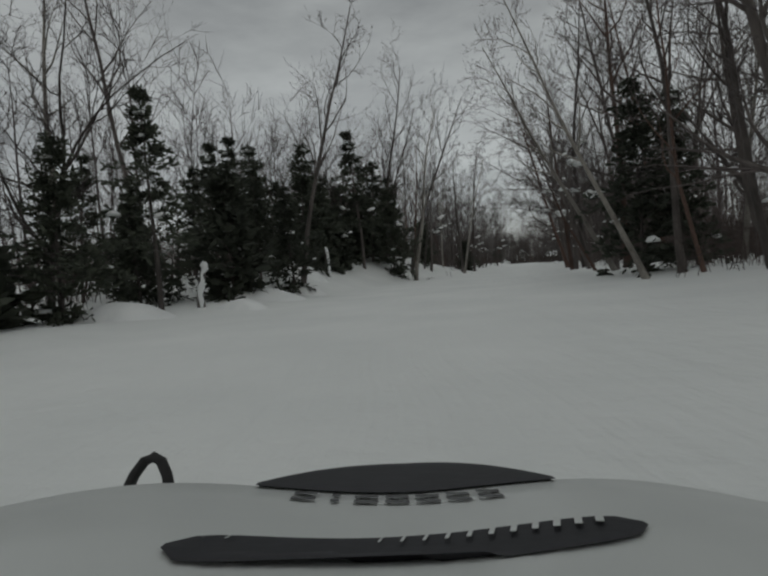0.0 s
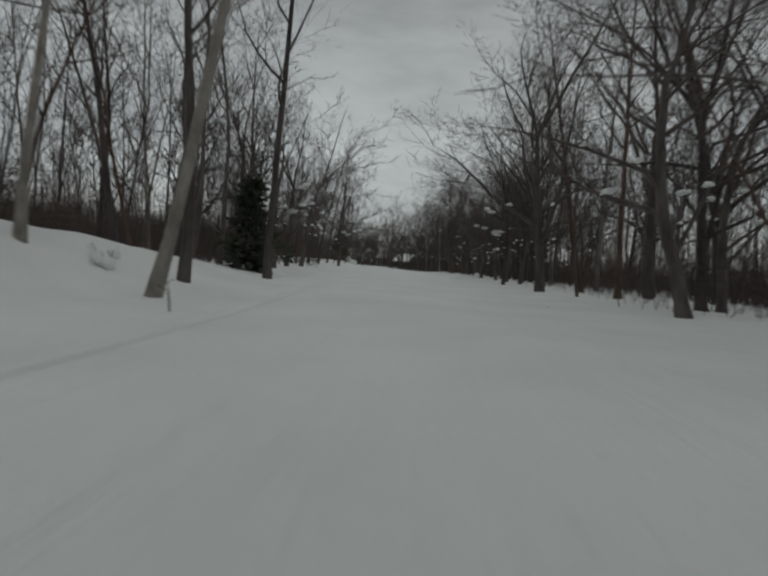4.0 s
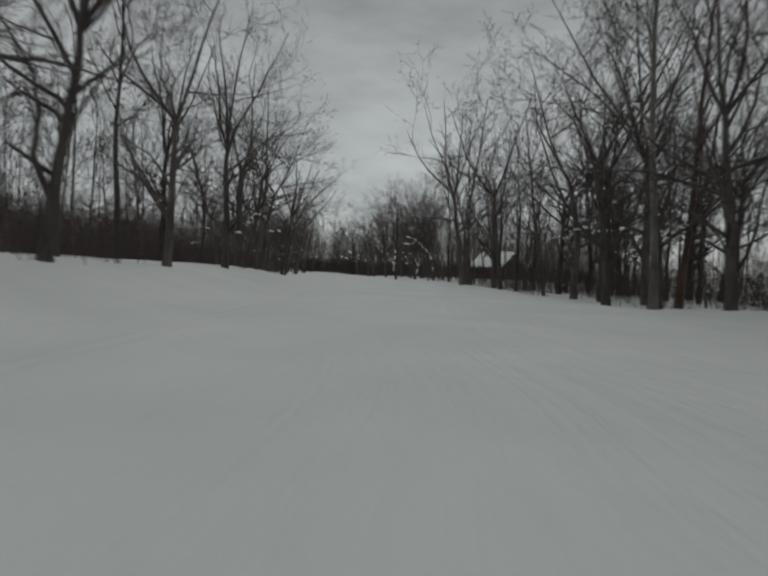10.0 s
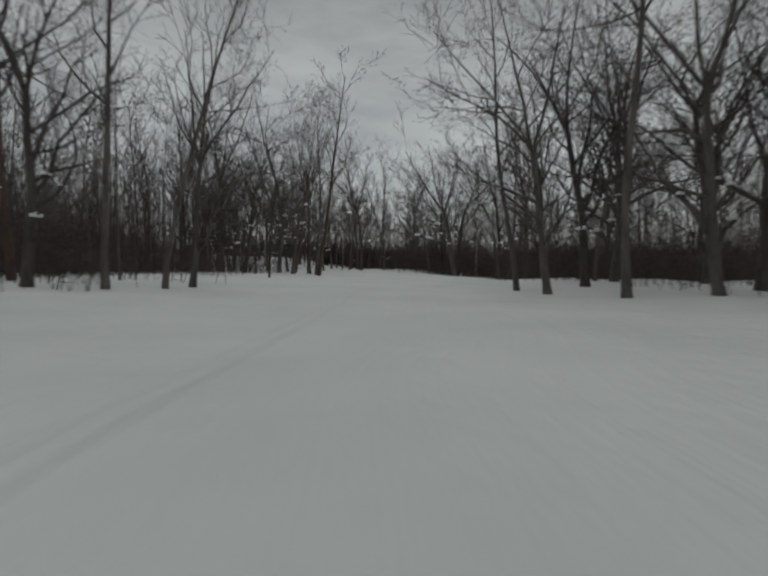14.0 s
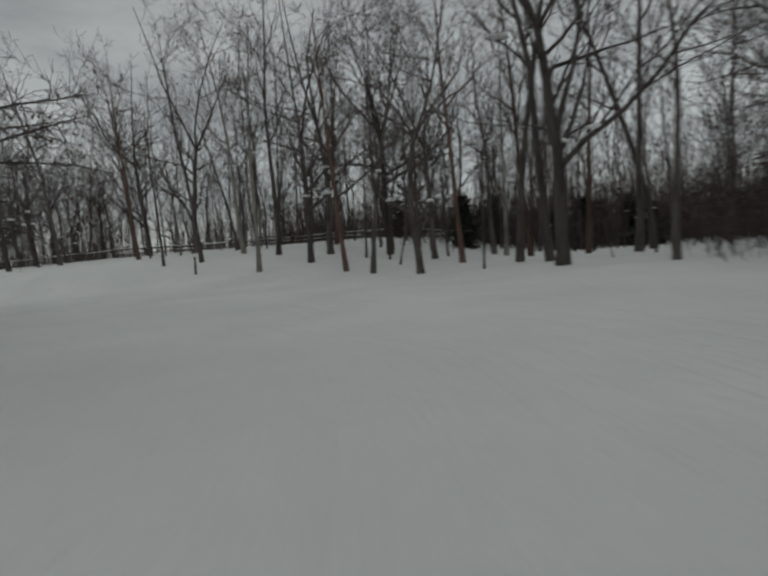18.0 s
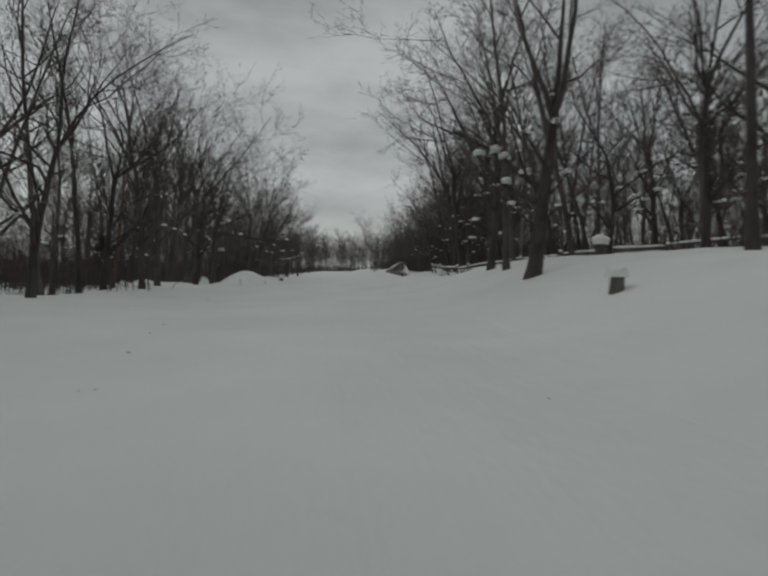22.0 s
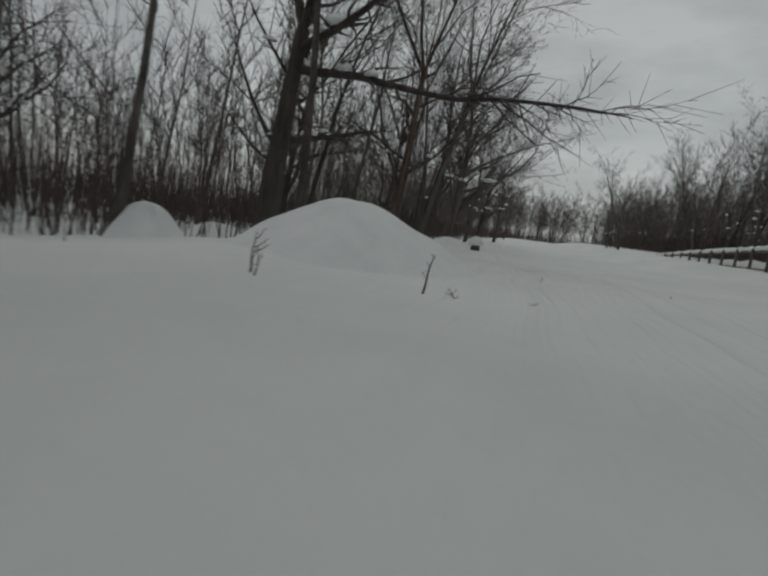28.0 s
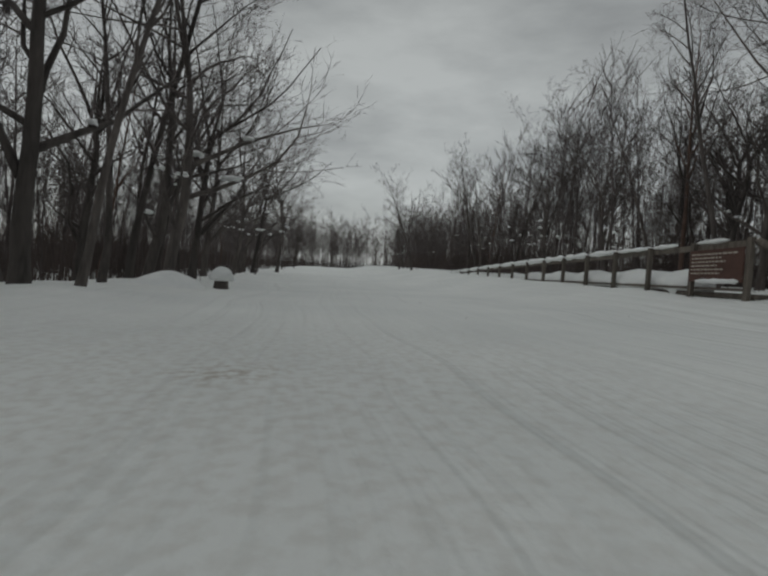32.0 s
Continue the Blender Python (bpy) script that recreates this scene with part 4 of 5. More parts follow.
# edge trees and the first rows behind them
for off, step, wide_share, tall_share, last in ((0.9, 3.9, 0.5, 0.55, 500), (3.4, 3.8, 0.35, 0.6, 470), (7.0, 4.8, 0.4, 0.6, 450)):
    for side in (-1, 1):
        s = 78.0
        while s < last:
            s += step * rngf.uniform(0.5, 1.6)
            x0, y0, wl, wr = along_point(s, 0)
            lat = (-(wl + off) if side < 0 else wr + off) + rngf.uniform(-1.3, 1.6) * side
            if abs(lat) < (wl if side < 0 else wr) + 0.4:
                continue
            x, y, _, _ = along_point(s, lat)
            if blocked(x, y) or not clear_of(x, y, 1.5) or (side > 0 and -146 < x < -94 and off < 4) or (side > 0 and -92 < x < -58 and y > 120 and abs(lat) < 10) or (side < 0 and x > -40 and 104 < y < 232 and rngf.random() < 0.68) or (side < 0 and -84 < x < -38 and y < 252 and rngf.random() < 0.55):
                continue
            keep(x, y, 1.0)
            u = rngf.random()
            if u < wide_share:
                key = f"wide{rngf.randrange(5)}"
            elif u < wide_share + (1 - wide_share) * tall_share:
                key = f"tall{rngf.randrange(6)}"
            else:
                key = f"thin{rngf.randrange(5)}"
            plant(key, x, y, rngf.uniform(0, 360), rngf.uniform(0.85, 1.32) * local_size(x, y), (rngf.gauss(0, 2.2), rngf.gauss(0, 2.2)))


def quad_mesh(name, verts, quads, material):
    me = bpy.data.meshes.new(name)
    me.vertices.add(len(verts))
    me.vertices.foreach_set("co", np.asarray(verts, np.float32).ravel())
    me.loops.add(4 * len(quads))
    me.loops.foreach_set("vertex_index", np.asarray(quads, np.int32).ravel())
    me.polygons.add(len(quads))
    me.polygons.foreach_set("loop_start", np.arange(0, 4 * len(quads), 4, dtype=np.int32))
    me.polygons.foreach_set("use_smooth", np.ones(len(quads), bool))
    me.materials.append(material)
    me.update(calc_edges=True)
    return me


class Flock:
    """Many turned and sized copies of a few shapes, laid into one mesh."""

    def __init__(self, shapes):
        self.shapes = [(np.array([tuple(v) for v in s.v]), np.array(s.f)) for s in shapes]
        self.v, self.q, self.n = [], [], 0

    def put(self, rng, x, y, z, size, lean=0.03, stretch=1.0):
        v, q = self.shapes[rng.randrange(len(self.shapes))]
        a = rng.uniform(0, math.tau)
        c, s = math.cos(a), math.sin(a)
        w = v * (size, size, size * stretch)
        lx, ly = rng.gauss(0, lean), rng.gauss(0, lean)
        w = np.stack([w[:, 0] * c - w[:, 1] * s + lx * w[:, 2] + x, w[:, 0] * s + w[:, 1] * c + ly * w[:, 2] + y, w[:, 2] + z], 1)
        self.v.append(w)
        self.q.append(q + self.n)
        self.n += len(v)

    def made(self, name, material):
        return quad_mesh(name, np.concatenate(self.v), np.concatenate(self.q), material)


def light_tree(seed, h, limbs, twigs, low):
    """A tree for the depth of the woods, where single twigs cannot be told apart."""
    rng, shape = random.Random(seed), Shape()
    r = h * rng.uniform(0.006, 0.010)
    t = bend_line(rng, (0, 0, -0.2), (rng.gauss(0, 0.05), rng.gauss(0, 0.05), 1), h, 5, 0.05, 0.03)
    shape.tube(t, [r * (1 - 0.17 * i) for i in range(6)], 5)
    for k in range(limbs):
        p, a = point_on(t, low + (1 - low) * (k + rng.random()) / limbs)
        l = h * rng.uniform(0.16, 0.32) * (1.15 - 0.35 * k / limbs)
        w = side_way(rng, a, rng.uniform(25, 60), 0.15)
        m = p + w * l * 0.45
        w = (w + Vector((rng.gauss(0, 0.2), rng.gauss(0, 0.2), 0.3))).normalized()
        e = m + w * l * 0.6
        shape.blade(p, m, 0.032, rng)
        shape.blade(m, e, 0.024, rng)
        for _ in range(twigs):
            q = p.lerp(m, rng.uniform(0.4, 1)) if rng.random() < 0.3 else m.lerp(e, rng.random())
            shape.blade(q, q + side_way(rng, w, rng.uniform(20, 62), 0.12) * l * rng.uniform(0.25, 0.6), 0.017, rng)
    return shape


def beside_line(x, lat):
    """A place lat metres to the right of the last straight's middle line."""
    return x - 0.407 * lat, 254.1 + 0.449 * (x + 46) + 0.914 * lat


deep = Flock([light_tree(200 + k, 12, 13, 13, 0.2 + 0.06 * (k % 3)) for k in range(8)])
spots = []
for k in range(1750):
    s = rngf.uniform(60, 545)
    side = rngf.choice((-1, 1))
    _, _, wl, wr = along_point(s, 0)
    off = rngf.uniform(7, 24) if rngf.random() < 0.62 else rngf.uniform(20, 48)
    spot = along_point(s, side * ((wl if side < 0 else wr) + off))[:2]
    thin_out = side < 0 and spot[0] > -40 and 104 < spot[1] < 232 and k % 5 < 2
    inside = side < 0 and -84 < spot[0] < -38 and 195 < spot[1] < 246 and k % 2
    if not thin_out and not inside:
        spots.append(spot)
spots += [(rngf.uniform(-50, 45), rngf.uniform(272, 330)) for k in range(330)]
spots += [(rngf.uniform(4, 46), rngf.uniform(238, 262)) for k in range(110)]
spots += [beside_line(rngf.uniform(-150, -60), rngf.uniform(14, 40)) for k in range(260)]
spots += [beside_line(rngf.uniform(-200, -52), rngf.uniform(-48, -15)) for k in range(230)]
spots += [beside_line(rngf.uniform(-205, -106), rngf.uniform(10, 24)) for k in range(330)]
for x, y, z in batch(spots, 5):
    if clear_of(x, y, 1.0):
        keep(x, y, 0.9)
        deep.put(rngf, x, y, z, rngf.uniform(0.62, 1.2) * local_size(x, y))
spots = [(rngf.uniform(-275, -212), rngf.uniform(120, 225)) for k in range(520)]
for x, y, z in batch(spots, 4):
    deep.put(rngf, x, y, z, rngf.uniform(0.85, 1.4))
tagged(new("far_woods", deep.made("far_woods", TWIG)), "dense leafless woods standing behind the trail's edge trees", "woods", kind="stuff")


def brush_clump(seed):
    rng, shape = random.Random(seed), Shape()
    for _ in range(11):
        p = Vector((rng.gauss(0, 0.9), rng.gauss(0, 0.9), -0.1))
        h = rng.uniform(0.6, 2.6)
        m = p + Vector((rng.gauss(0, 0.16), rng.gauss(0, 0.16), 0.55)) * h
        e = m + Vector((rng.gauss(0, 0.22), rng.gauss(0, 0.22), 0.5)) * h
        shape.tube([p, m, e], [0.016, 0.011, 0.004], 3)
        for _ in range(7):
            q = p.lerp(m, 0.5).lerp(e, rng.random())
            shape.blade(q, q + Vector((rng.gauss(0, 0.45), rng.gauss(0, 0.45), rng.uniform(-0.1, 0.4))) * h * 0.6, 0.012, rng)
    return shape


brush = Flock([brush_clump(300 + k) for k in range(7)])
spots = []
for k in range(1750):
    s = rngf.uniform(66, 520)
    side = rngf.choice((-1, 1))
    x0, y0, wl, wr = along_point(s, 0)
    near = rngf.random() < 0.7
    off = 1.6 + abs(rngf.gauss(0, 1)) * 5 if near else rngf.uniform(8, 22)
    x, y, _, _ = along_point(s, side * ((wl if side < 0 else wr) + off))
    # the open rise inside the rail fence, the bank by the oaks and the plank rail stay clear
    if (-78 < x < -20 and y > 240 and side > 0 and off < 9) or (x < -62 and side < 0 and off < 14) or (x < -92 and side > 0 and off < 4) or (y < 66 and side < 0 and off < 5):
        continue
    spots.append((x, y, rngf.uniform(0.4, 0.85) if near else rngf.uniform(0.8, 1.4)))
spots += [(rngf.uniform(-60, 30), rngf.uniform(276, 300), rngf.uniform(1.0, 1.8)) for k in range(120)]
# the dark brush outside the bend's start
spots += [(rngf.uniform(-20, 18), rngf.uniform(256, 276), rngf.uniform(1.1, 1.9)) for k in range(210)]
spots += [(rngf.uniform(-6, 16), rngf.uniform(234, 258), rngf.uniform(0.9, 1.6)) for k in range(120)]
for k in range(900):
    side = rngf.choice((-1, 1))
    s = rngf.uniform(120, 560)
    _, _, wl, wr = along_point(s, 0)
    x, y, _, _ = along_point(s, side * ((wl if side < 0 else wr) + rngf.uniform(6, 15)))
    if not (-78 < x < -20 and y > 240 and side > 0) and not (x < -55 and side < 0):
        spots.append((x, y, rngf.uniform(0.9, 1.5)))
for x, y, size, z in batch(spots, 1.0):
    brush.put(rngf, x, y, z, size)


def thicket_clump(seed):
    """Close-set whips and saplings of the deeper woods."""
    rng, shape = random.Random(seed), Shape()
    for _ in range(60):
        p = Vector((rng.gauss(0, 1.7), rng.gauss(0, 1.7), -0.1))
        h = rng.uniform(1.0, 4.2)
        e = p + Vector((rng.gauss(0, 0.13), rng.gauss(0, 0.13), 1)) * h
        shape.blade(p, e, 0.017, rng)
        q = p.lerp(e, rng.uniform(0.3, 0.8))
        shape.blade(q, q + Vector((rng.gauss(0, 0.4), rng.gauss(0, 0.4), rng.uniform(0, 0.5))) * h * 0.4, 0.014, rng)
    return shape


thick = Flock([thicket_clump(400 + k) for k in range(6)])
spots = []
for k in range(1450):
    s = rngf.uniform(66, 545)
    side = rngf.choice((-1, 1))
    x0, y0, wl, wr = along_point(s, 0)
    off = rngf.uniform(9, 26) if k % 2 else rngf.uniform(18, 46)
    x, y, _, _ = along_point(s, side * ((wl if side < 0 else wr) + off))
    if x < -70 and side < 0 and off < 20 or (-72 < x < -38 and 200 < y < 246 and k % 3):
        continue
    spots.append((x, y))
for k in range(560):
    spots.append((rngf.uniform(-58, 40), rngf.uniform(279, 312)) if k % 4 else (rngf.uniform(-262, -214), rngf.uniform(130, 205)))
spots += [beside_line(rngf.uniform(-200, -52), rngf.uniform(-46, -15)) for k in range(280)]
for x, y, z in batch(spots, 4):
    thick.put(rngf, x, y, z, rngf.uniform(0.8, 1.4))
tagged(new("thicket", thick.made("thicket", BRUSH)), "close-set dark whips and saplings deep in the leafless woods", "undergrowth", kind="stuff")
tagged(new("undergrowth", brush.made("undergrowth", BRUSH)), "tangled leafless brown brush at the foot of the woods", "undergrowth", kind="stuff")

# slim trees on the rise inside the rail fence
for k in range(64):
    x, y = rngf.uniform(-50, -22), rngf.uniform(263.5, 276)
    if clear_of(x, y, 0.8) and not blocked(x, y, 0.6):
        keep(x, y, 0.8)
        plant(f"thin{k % 5}" if k % 5 < 3 else f"tall{k % 6}", x, y, rngf.uniform(0, 360), rngf.uniform(0.75, 1.15), (rngf.gauss(0, 3), rngf.gauss(0, 3)))
# young firs on the rise behind the rail fence
for k in range(34):
    x, y = rngf.uniform(-54, -24), rngf.uniform(277, 294)
    if clear_of(x, y, 1.2):
        keep(x, y, 1.0)
        plant(f"fir{k % 2}", x, y, rngf.uniform(0, 360), rngf.uniform(0.45, 0.8))

# ---- materials of the small things ----
BROWN = mottled("brown_board_paint", (0.055, 0.022, 0.016), (0.10, 0.045, 0.032), 3.0, 0.6, bump=0.15)
CREAM = mottled("cream_lettering", (0.40, 0.36, 0.30), (0.5, 0.46, 0.4), 8.0, 0.7, bump=0)
HOODW = mottled("white_hood_plastic", (0.58, 0.60, 0.585), (0.68, 0.70, 0.68), 1.2, 0.35, bump=0.02)
BLACKP = mottled("black_plastic", (0.008, 0.008, 0.011), (0.02, 0.02, 0.025), 6.0, 0.62, bump=0.1)
RUBBER = mottled("black_rubber", (0.012, 0.012, 0.012), (0.03, 0.03, 0.03), 9.0, 0.8, bump=0.3)
LOGO = mottled("dark_grey_print", (0.05, 0.05, 0.055), (0.09, 0.09, 0.09), 9.0, 0.5, bump=0)
STEEL = mottled("dull_steel", (0.25, 0.25, 0.25), (0.4, 0.4, 0.4), 8.0, 0.45, metal=0.9, bump=0.1)
SIDING = mottled("dark_cabin_boards", (0.03, 0.024, 0.02), (0.09, 0.07, 0.058), 1.5, 0.85, (0.3, 3, 3), 0.4)
PANE = mottled("dark_window_pane", (0.02, 0.024, 0.028), (0.04, 0.045, 0.05), 1.0, 0.12, bump=0)
PLATE = mottled("pale_marker_plate", (0.42, 0.43, 0.42), (0.55, 0.56, 0.55), 4.0, 0.6, bump=0.1)
DARKWOOD = mottled("tarred_pole_wood", (0.03, 0.024, 0.02), (0.10, 0.08, 0.065), 2.5, 0.88, (3, 3, 0.3), 0.6)
rngt = random.Random(11)


# ---- the rail fence round the bend ----
def snow_strip(shape, a, b, width, high, rng, steps):
    """An uneven cap of snow along a rail."""
    a, b = Vector(a), Vector(b)
    pts, rad = [], []
    for i in range(steps + 1):
        t = i / steps
        pts.append(a.lerp(b, t) + Vector((0, 0, high * 0.15)))
        rad.append(max(0.02, width * rng.uniform(0.55, 1.1) * (0.35 if i in (0, steps) else 1)))
    shape.tube(pts, rad, 7, True)


def fence_run(points):
    fence = thing("rail_fence", points[0][0], points[0][1], gz(*points[0]))
    base = Vector((points[0][0], points[0][1], gz(*points[0])))
    feet = []
    for (ax, ay), (bx, by) in zip(points[:-1], points[1:]):
        n = max(1, round(math.hypot(bx - ax, by - ay) / 2.6))
        feet += [(ax + (bx - ax) * i / n, ay + (by - ay) * i / n) for i in range(n)]
    feet.append(points[-1])
    tops = []
    for x, y in feet:
        s, z = Shape(), gz(x, y)
        h = rngt.uniform(0.62, 0.8)
        p = Vector((x, y, z)) - base
        lean = Vector((rngt.gauss(0, 0.03), rngt.gauss(0, 0.03), 1))
        s.tube([p - Vector((0, 0, 0.3)), p + lean * h * 0.6, p + lean * h], [0.075, 0.07, 0.062], 7, True)
        post = part("post", s, WOOD, fence)
        c = Shape()
        c.lump(p + lean * h + Vector((0, 0, 0.03)), (0.11, 0.10, 0.09), rngt, 0.3, 1)
        part("snow_cap", c, CAP, post)
        tops.append(p)
    for a, b in zip(tops[:-1], tops[1:]):
        for lift in (0.3, 0.58):
            s = Shape()
            da, db = rngt.gauss(0, 0.03), rngt.gauss(0, 0.03)
            pa, pb = a + Vector((0, 0, lift + da)), b + Vector((0, 0, lift + db))
            mid = pa.lerp(pb, 0.5) + Vector((0, 0, rngt.gauss(-0.01, 0.02)))
            s.tube([pa, mid, pb], [0.05, 0.056, 0.046], 6, True)
            rail = part("rail", s, WOOD, fence)
            if lift > 0.5 or rngt.random() < 0.4:
                c = Shape()
                snow_strip(c, pa.lerp(pb, 0.05) + Vector((0, 0, 0.06)), pa.lerp(pb, 0.95) + Vector((0, 0, 0.06)), 0.065, 0.05, rngt, 7)
                part("snow_cap", c, CAP, rail)
    return tagged(fence, "weathered split-rail fence half buried in snow at the wood's edge", "fence")


fence_run(FENCE)


# ---- the plank ramp with the brown notice board ----
def ramp_rail():
    x0, y0, x1, y1 = -140.2, 221.7, -103.0, 237.0
    ramp = thing("ramp_railing", x1, y1, -0.85)
    along = Vector((x1 - x0, y1 - y0, 0))
    length = along.length
    e = along.normalized()
    back = Vector((-e.y, e.x, 0))

    def at(s, z, depth=0.0):
        p = Vector((x0, y0, 0)) + e * s + back * depth
        return Vector((p.x - x1, p.y - y1, z))

    def top(s):
        return 0.35 + 2.05 * (s / length) ** 0.8

    def plank(name, s0, s1, low0, high0, low1, high1, depth, thick, material, parent):
        s = Shape()
        for d in (depth, depth + thick):
            s.v += [at(s0, low0, d), at(s1, low1, d), at(s1, high1, d), at(s0, high0, d)]
        s.f += [(0, 1, 2, 3), (7, 6, 5, 4), (0, 4, 5, 1), (1, 5, 6, 2), (2, 6, 7, 3), (3, 7, 4, 0)]
        return part(name, s, material, parent, "", False)

    n = 15
    marks = [length * (i / n) ** 0.86 for i in range(n + 1)]
    for i, s in enumerate(marks):
        b = Shape()
        w = 0.075
        z = gz(*(Vector((x0, y0)) + e.to_2d() * s)) + 0.55
        for d in (-0.09, 0.05):
            b.v += [at(s - w, z, d), at(s + w, z, d), at(s + w, top(s) + 0.06, d), at(s - w, top(s) + 0.06, d)]
        b.f += [(0, 1, 2, 3), (7, 6, 5, 4), (0, 4, 5, 1), (1, 5, 6, 2), (2, 6, 7, 3), (3, 7, 4, 0)]
        part("post", b, WOOD, ramp, "", False)
    for i, (a, b) in enumerate(zip(marks[:-1], marks[1:])):
        ta, tb = top(a), top(b)
        rail = plank("top_rail", a, b, ta - 0.2, ta, tb - 0.2, tb, 0.052, 0.05, WOOD, ramp)
        cap = Shape()
        pa, pb = at(a + 0.05, ta + 0.05, 0.06), at(b - 0.05, tb + 0.05, 0.06)
        snow_strip(cap, pa, pb if i < n - 2 else pa.lerp(pb, 0.6), 0.17 if i < n - 3 else 0.09, 0.1, rngt, 9)
        part("snow_cap", cap, CAP, rail)
        if tb > 1.0:
            plank("lower_rail", a, b, ta * 0.36, ta * 0.36 + 0.09, tb * 0.36, tb * 0.36 + 0.09, 0.052, 0.05, WOOD, ramp)
    # one long drift that shows between the rails
    run = [s for s in marks[:-1] if top(s) > 0.75]
    steps = [run[0] + (run[-1] - run[0]) * k / 30 for k in range(31)]
    c = Shape()
    c.tube([at(s, top(s) * 0.4, 0.7) for s in steps], [top(s) * (0.27 + 0.03 * math.sin(s * 1.7) + 0.02 * math.sin(s * 4.3)) * (0.3 if k in (0, 30) else 1) for k, s in enumerate(steps)], 12, True)
    part("snow_drift", c, CAP, ramp)
    # deck behind the rail
    deck = Shape()
    for d in (0.15, 2.0):
        deck.v += [at(marks[7], top(marks[7]) * 0.2, d), at(length + 0.1, top(length) * 0.27, d), at(length + 0.1, top(length) * 0.27 + 0.16, d), at(marks[7], top(marks[7]) * 0.2 + 0.16, d)]
    deck.f += [(0, 1, 2, 3), (7, 6, 5, 4), (0, 4, 5, 1), (1, 5, 6, 2), (2, 6, 7, 3), (3, 7, 4, 0)]
    part("deck", deck, WOOD, ramp, "", False)
    # stair stringer that drops away at the high end
    st = Shape()
    q0, q1 = at(length + 0.1, top(length) - 0.05, 0.1), at(length + 4.2, 0.35, 0.5)
    st.tube([q0, q0.lerp(q1, 0.5), q1], [0.13, 0.13, 0.13], 4, True)
    stair = part("stair_rail", st, WOOD, ramp)
    c = Shape()
    snow_strip(c, q0.lerp(q1, 0.25) + Vector((0, 0, 0.15)), q1 + Vector((0, 0, 0.15)), 0.15, 0.1, rngt, 8)
    part("snow_cap", c, CAP, stair)
    c = Shape()
    c.lump(at(length + 2.4, 0.55, 2.4), (1.7, 1.1, 0.62), rngt, 0.3, 3, -0.9)
    part("snow_drift", c, CAP, ramp)
    tagged(ramp, "grey wooden ramp railing with snow on its rails and drifts behind", "railing")
    # the board hangs on the last two posts
    board = thing("notice_board", x1, y1, -0.85)
    a, b = marks[-2] + 0.02, marks[-1] - 0.08
    ta, tb = top(a), top(b)
    s = Shape()
    za, zb, ha, hb = ta * 0.47, tb * 0.47, ta - 0.22, tb - 0.22
    for d in (-0.15, -0.10):
        s.v += [at(a, za, d), at(b, zb, d), at(b, hb, d), at(a, ha, d)]
    s.f += [(0, 1, 2, 3), (7, 6, 5, 4), (0, 4, 5, 1), (1, 5, 6, 2), (2, 6, 7, 3), (3, 7, 4, 0)]
    part("panel", s, BROWN, board, "", False)
    for i in range(6):
        t0, t1 = 0.04, (0.9, 0.62, 0.7, 0.55, 0.66, 0.6)[i]
        f0 = 0.84 - 0.12 * i
        ln = Shape()
        x = t0
        while x < t1:
            w = rngt.uniform(0.03, 0.09)
            k0, k1 = x, min(x + w, t1)
            pts = []
            for kk, up in ((k0, 0), (k1, 0), (k1, 1), (k0, 1)):
                lo, hi = za + (zb - za) * kk, ha + (hb - ha) * kk
                pts.append(at(a + (b - a) * kk, lo + (hi - lo) * (f0 + 0.045 * up), -0.156))
            bb = len(ln.v)
            ln.v += pts
            ln.f.append((bb, bb + 1, bb + 2, bb + 3))
            x += w + 0.016
        part("text_bar", ln, CREAM, board, "", False)
    ledge = Shape()
    snow_strip(ledge, at(a + 0.3, za + 0.02, -0.13), at(b - 0.1, zb + 0.02, -0.13), 0.09, 0.05, rngt, 9)
    part("snow_ledge", ledge, CAP, board)
    tagged(board, "dark brown notice board with pale text lines on the ramp", "sign")


ramp_rail()


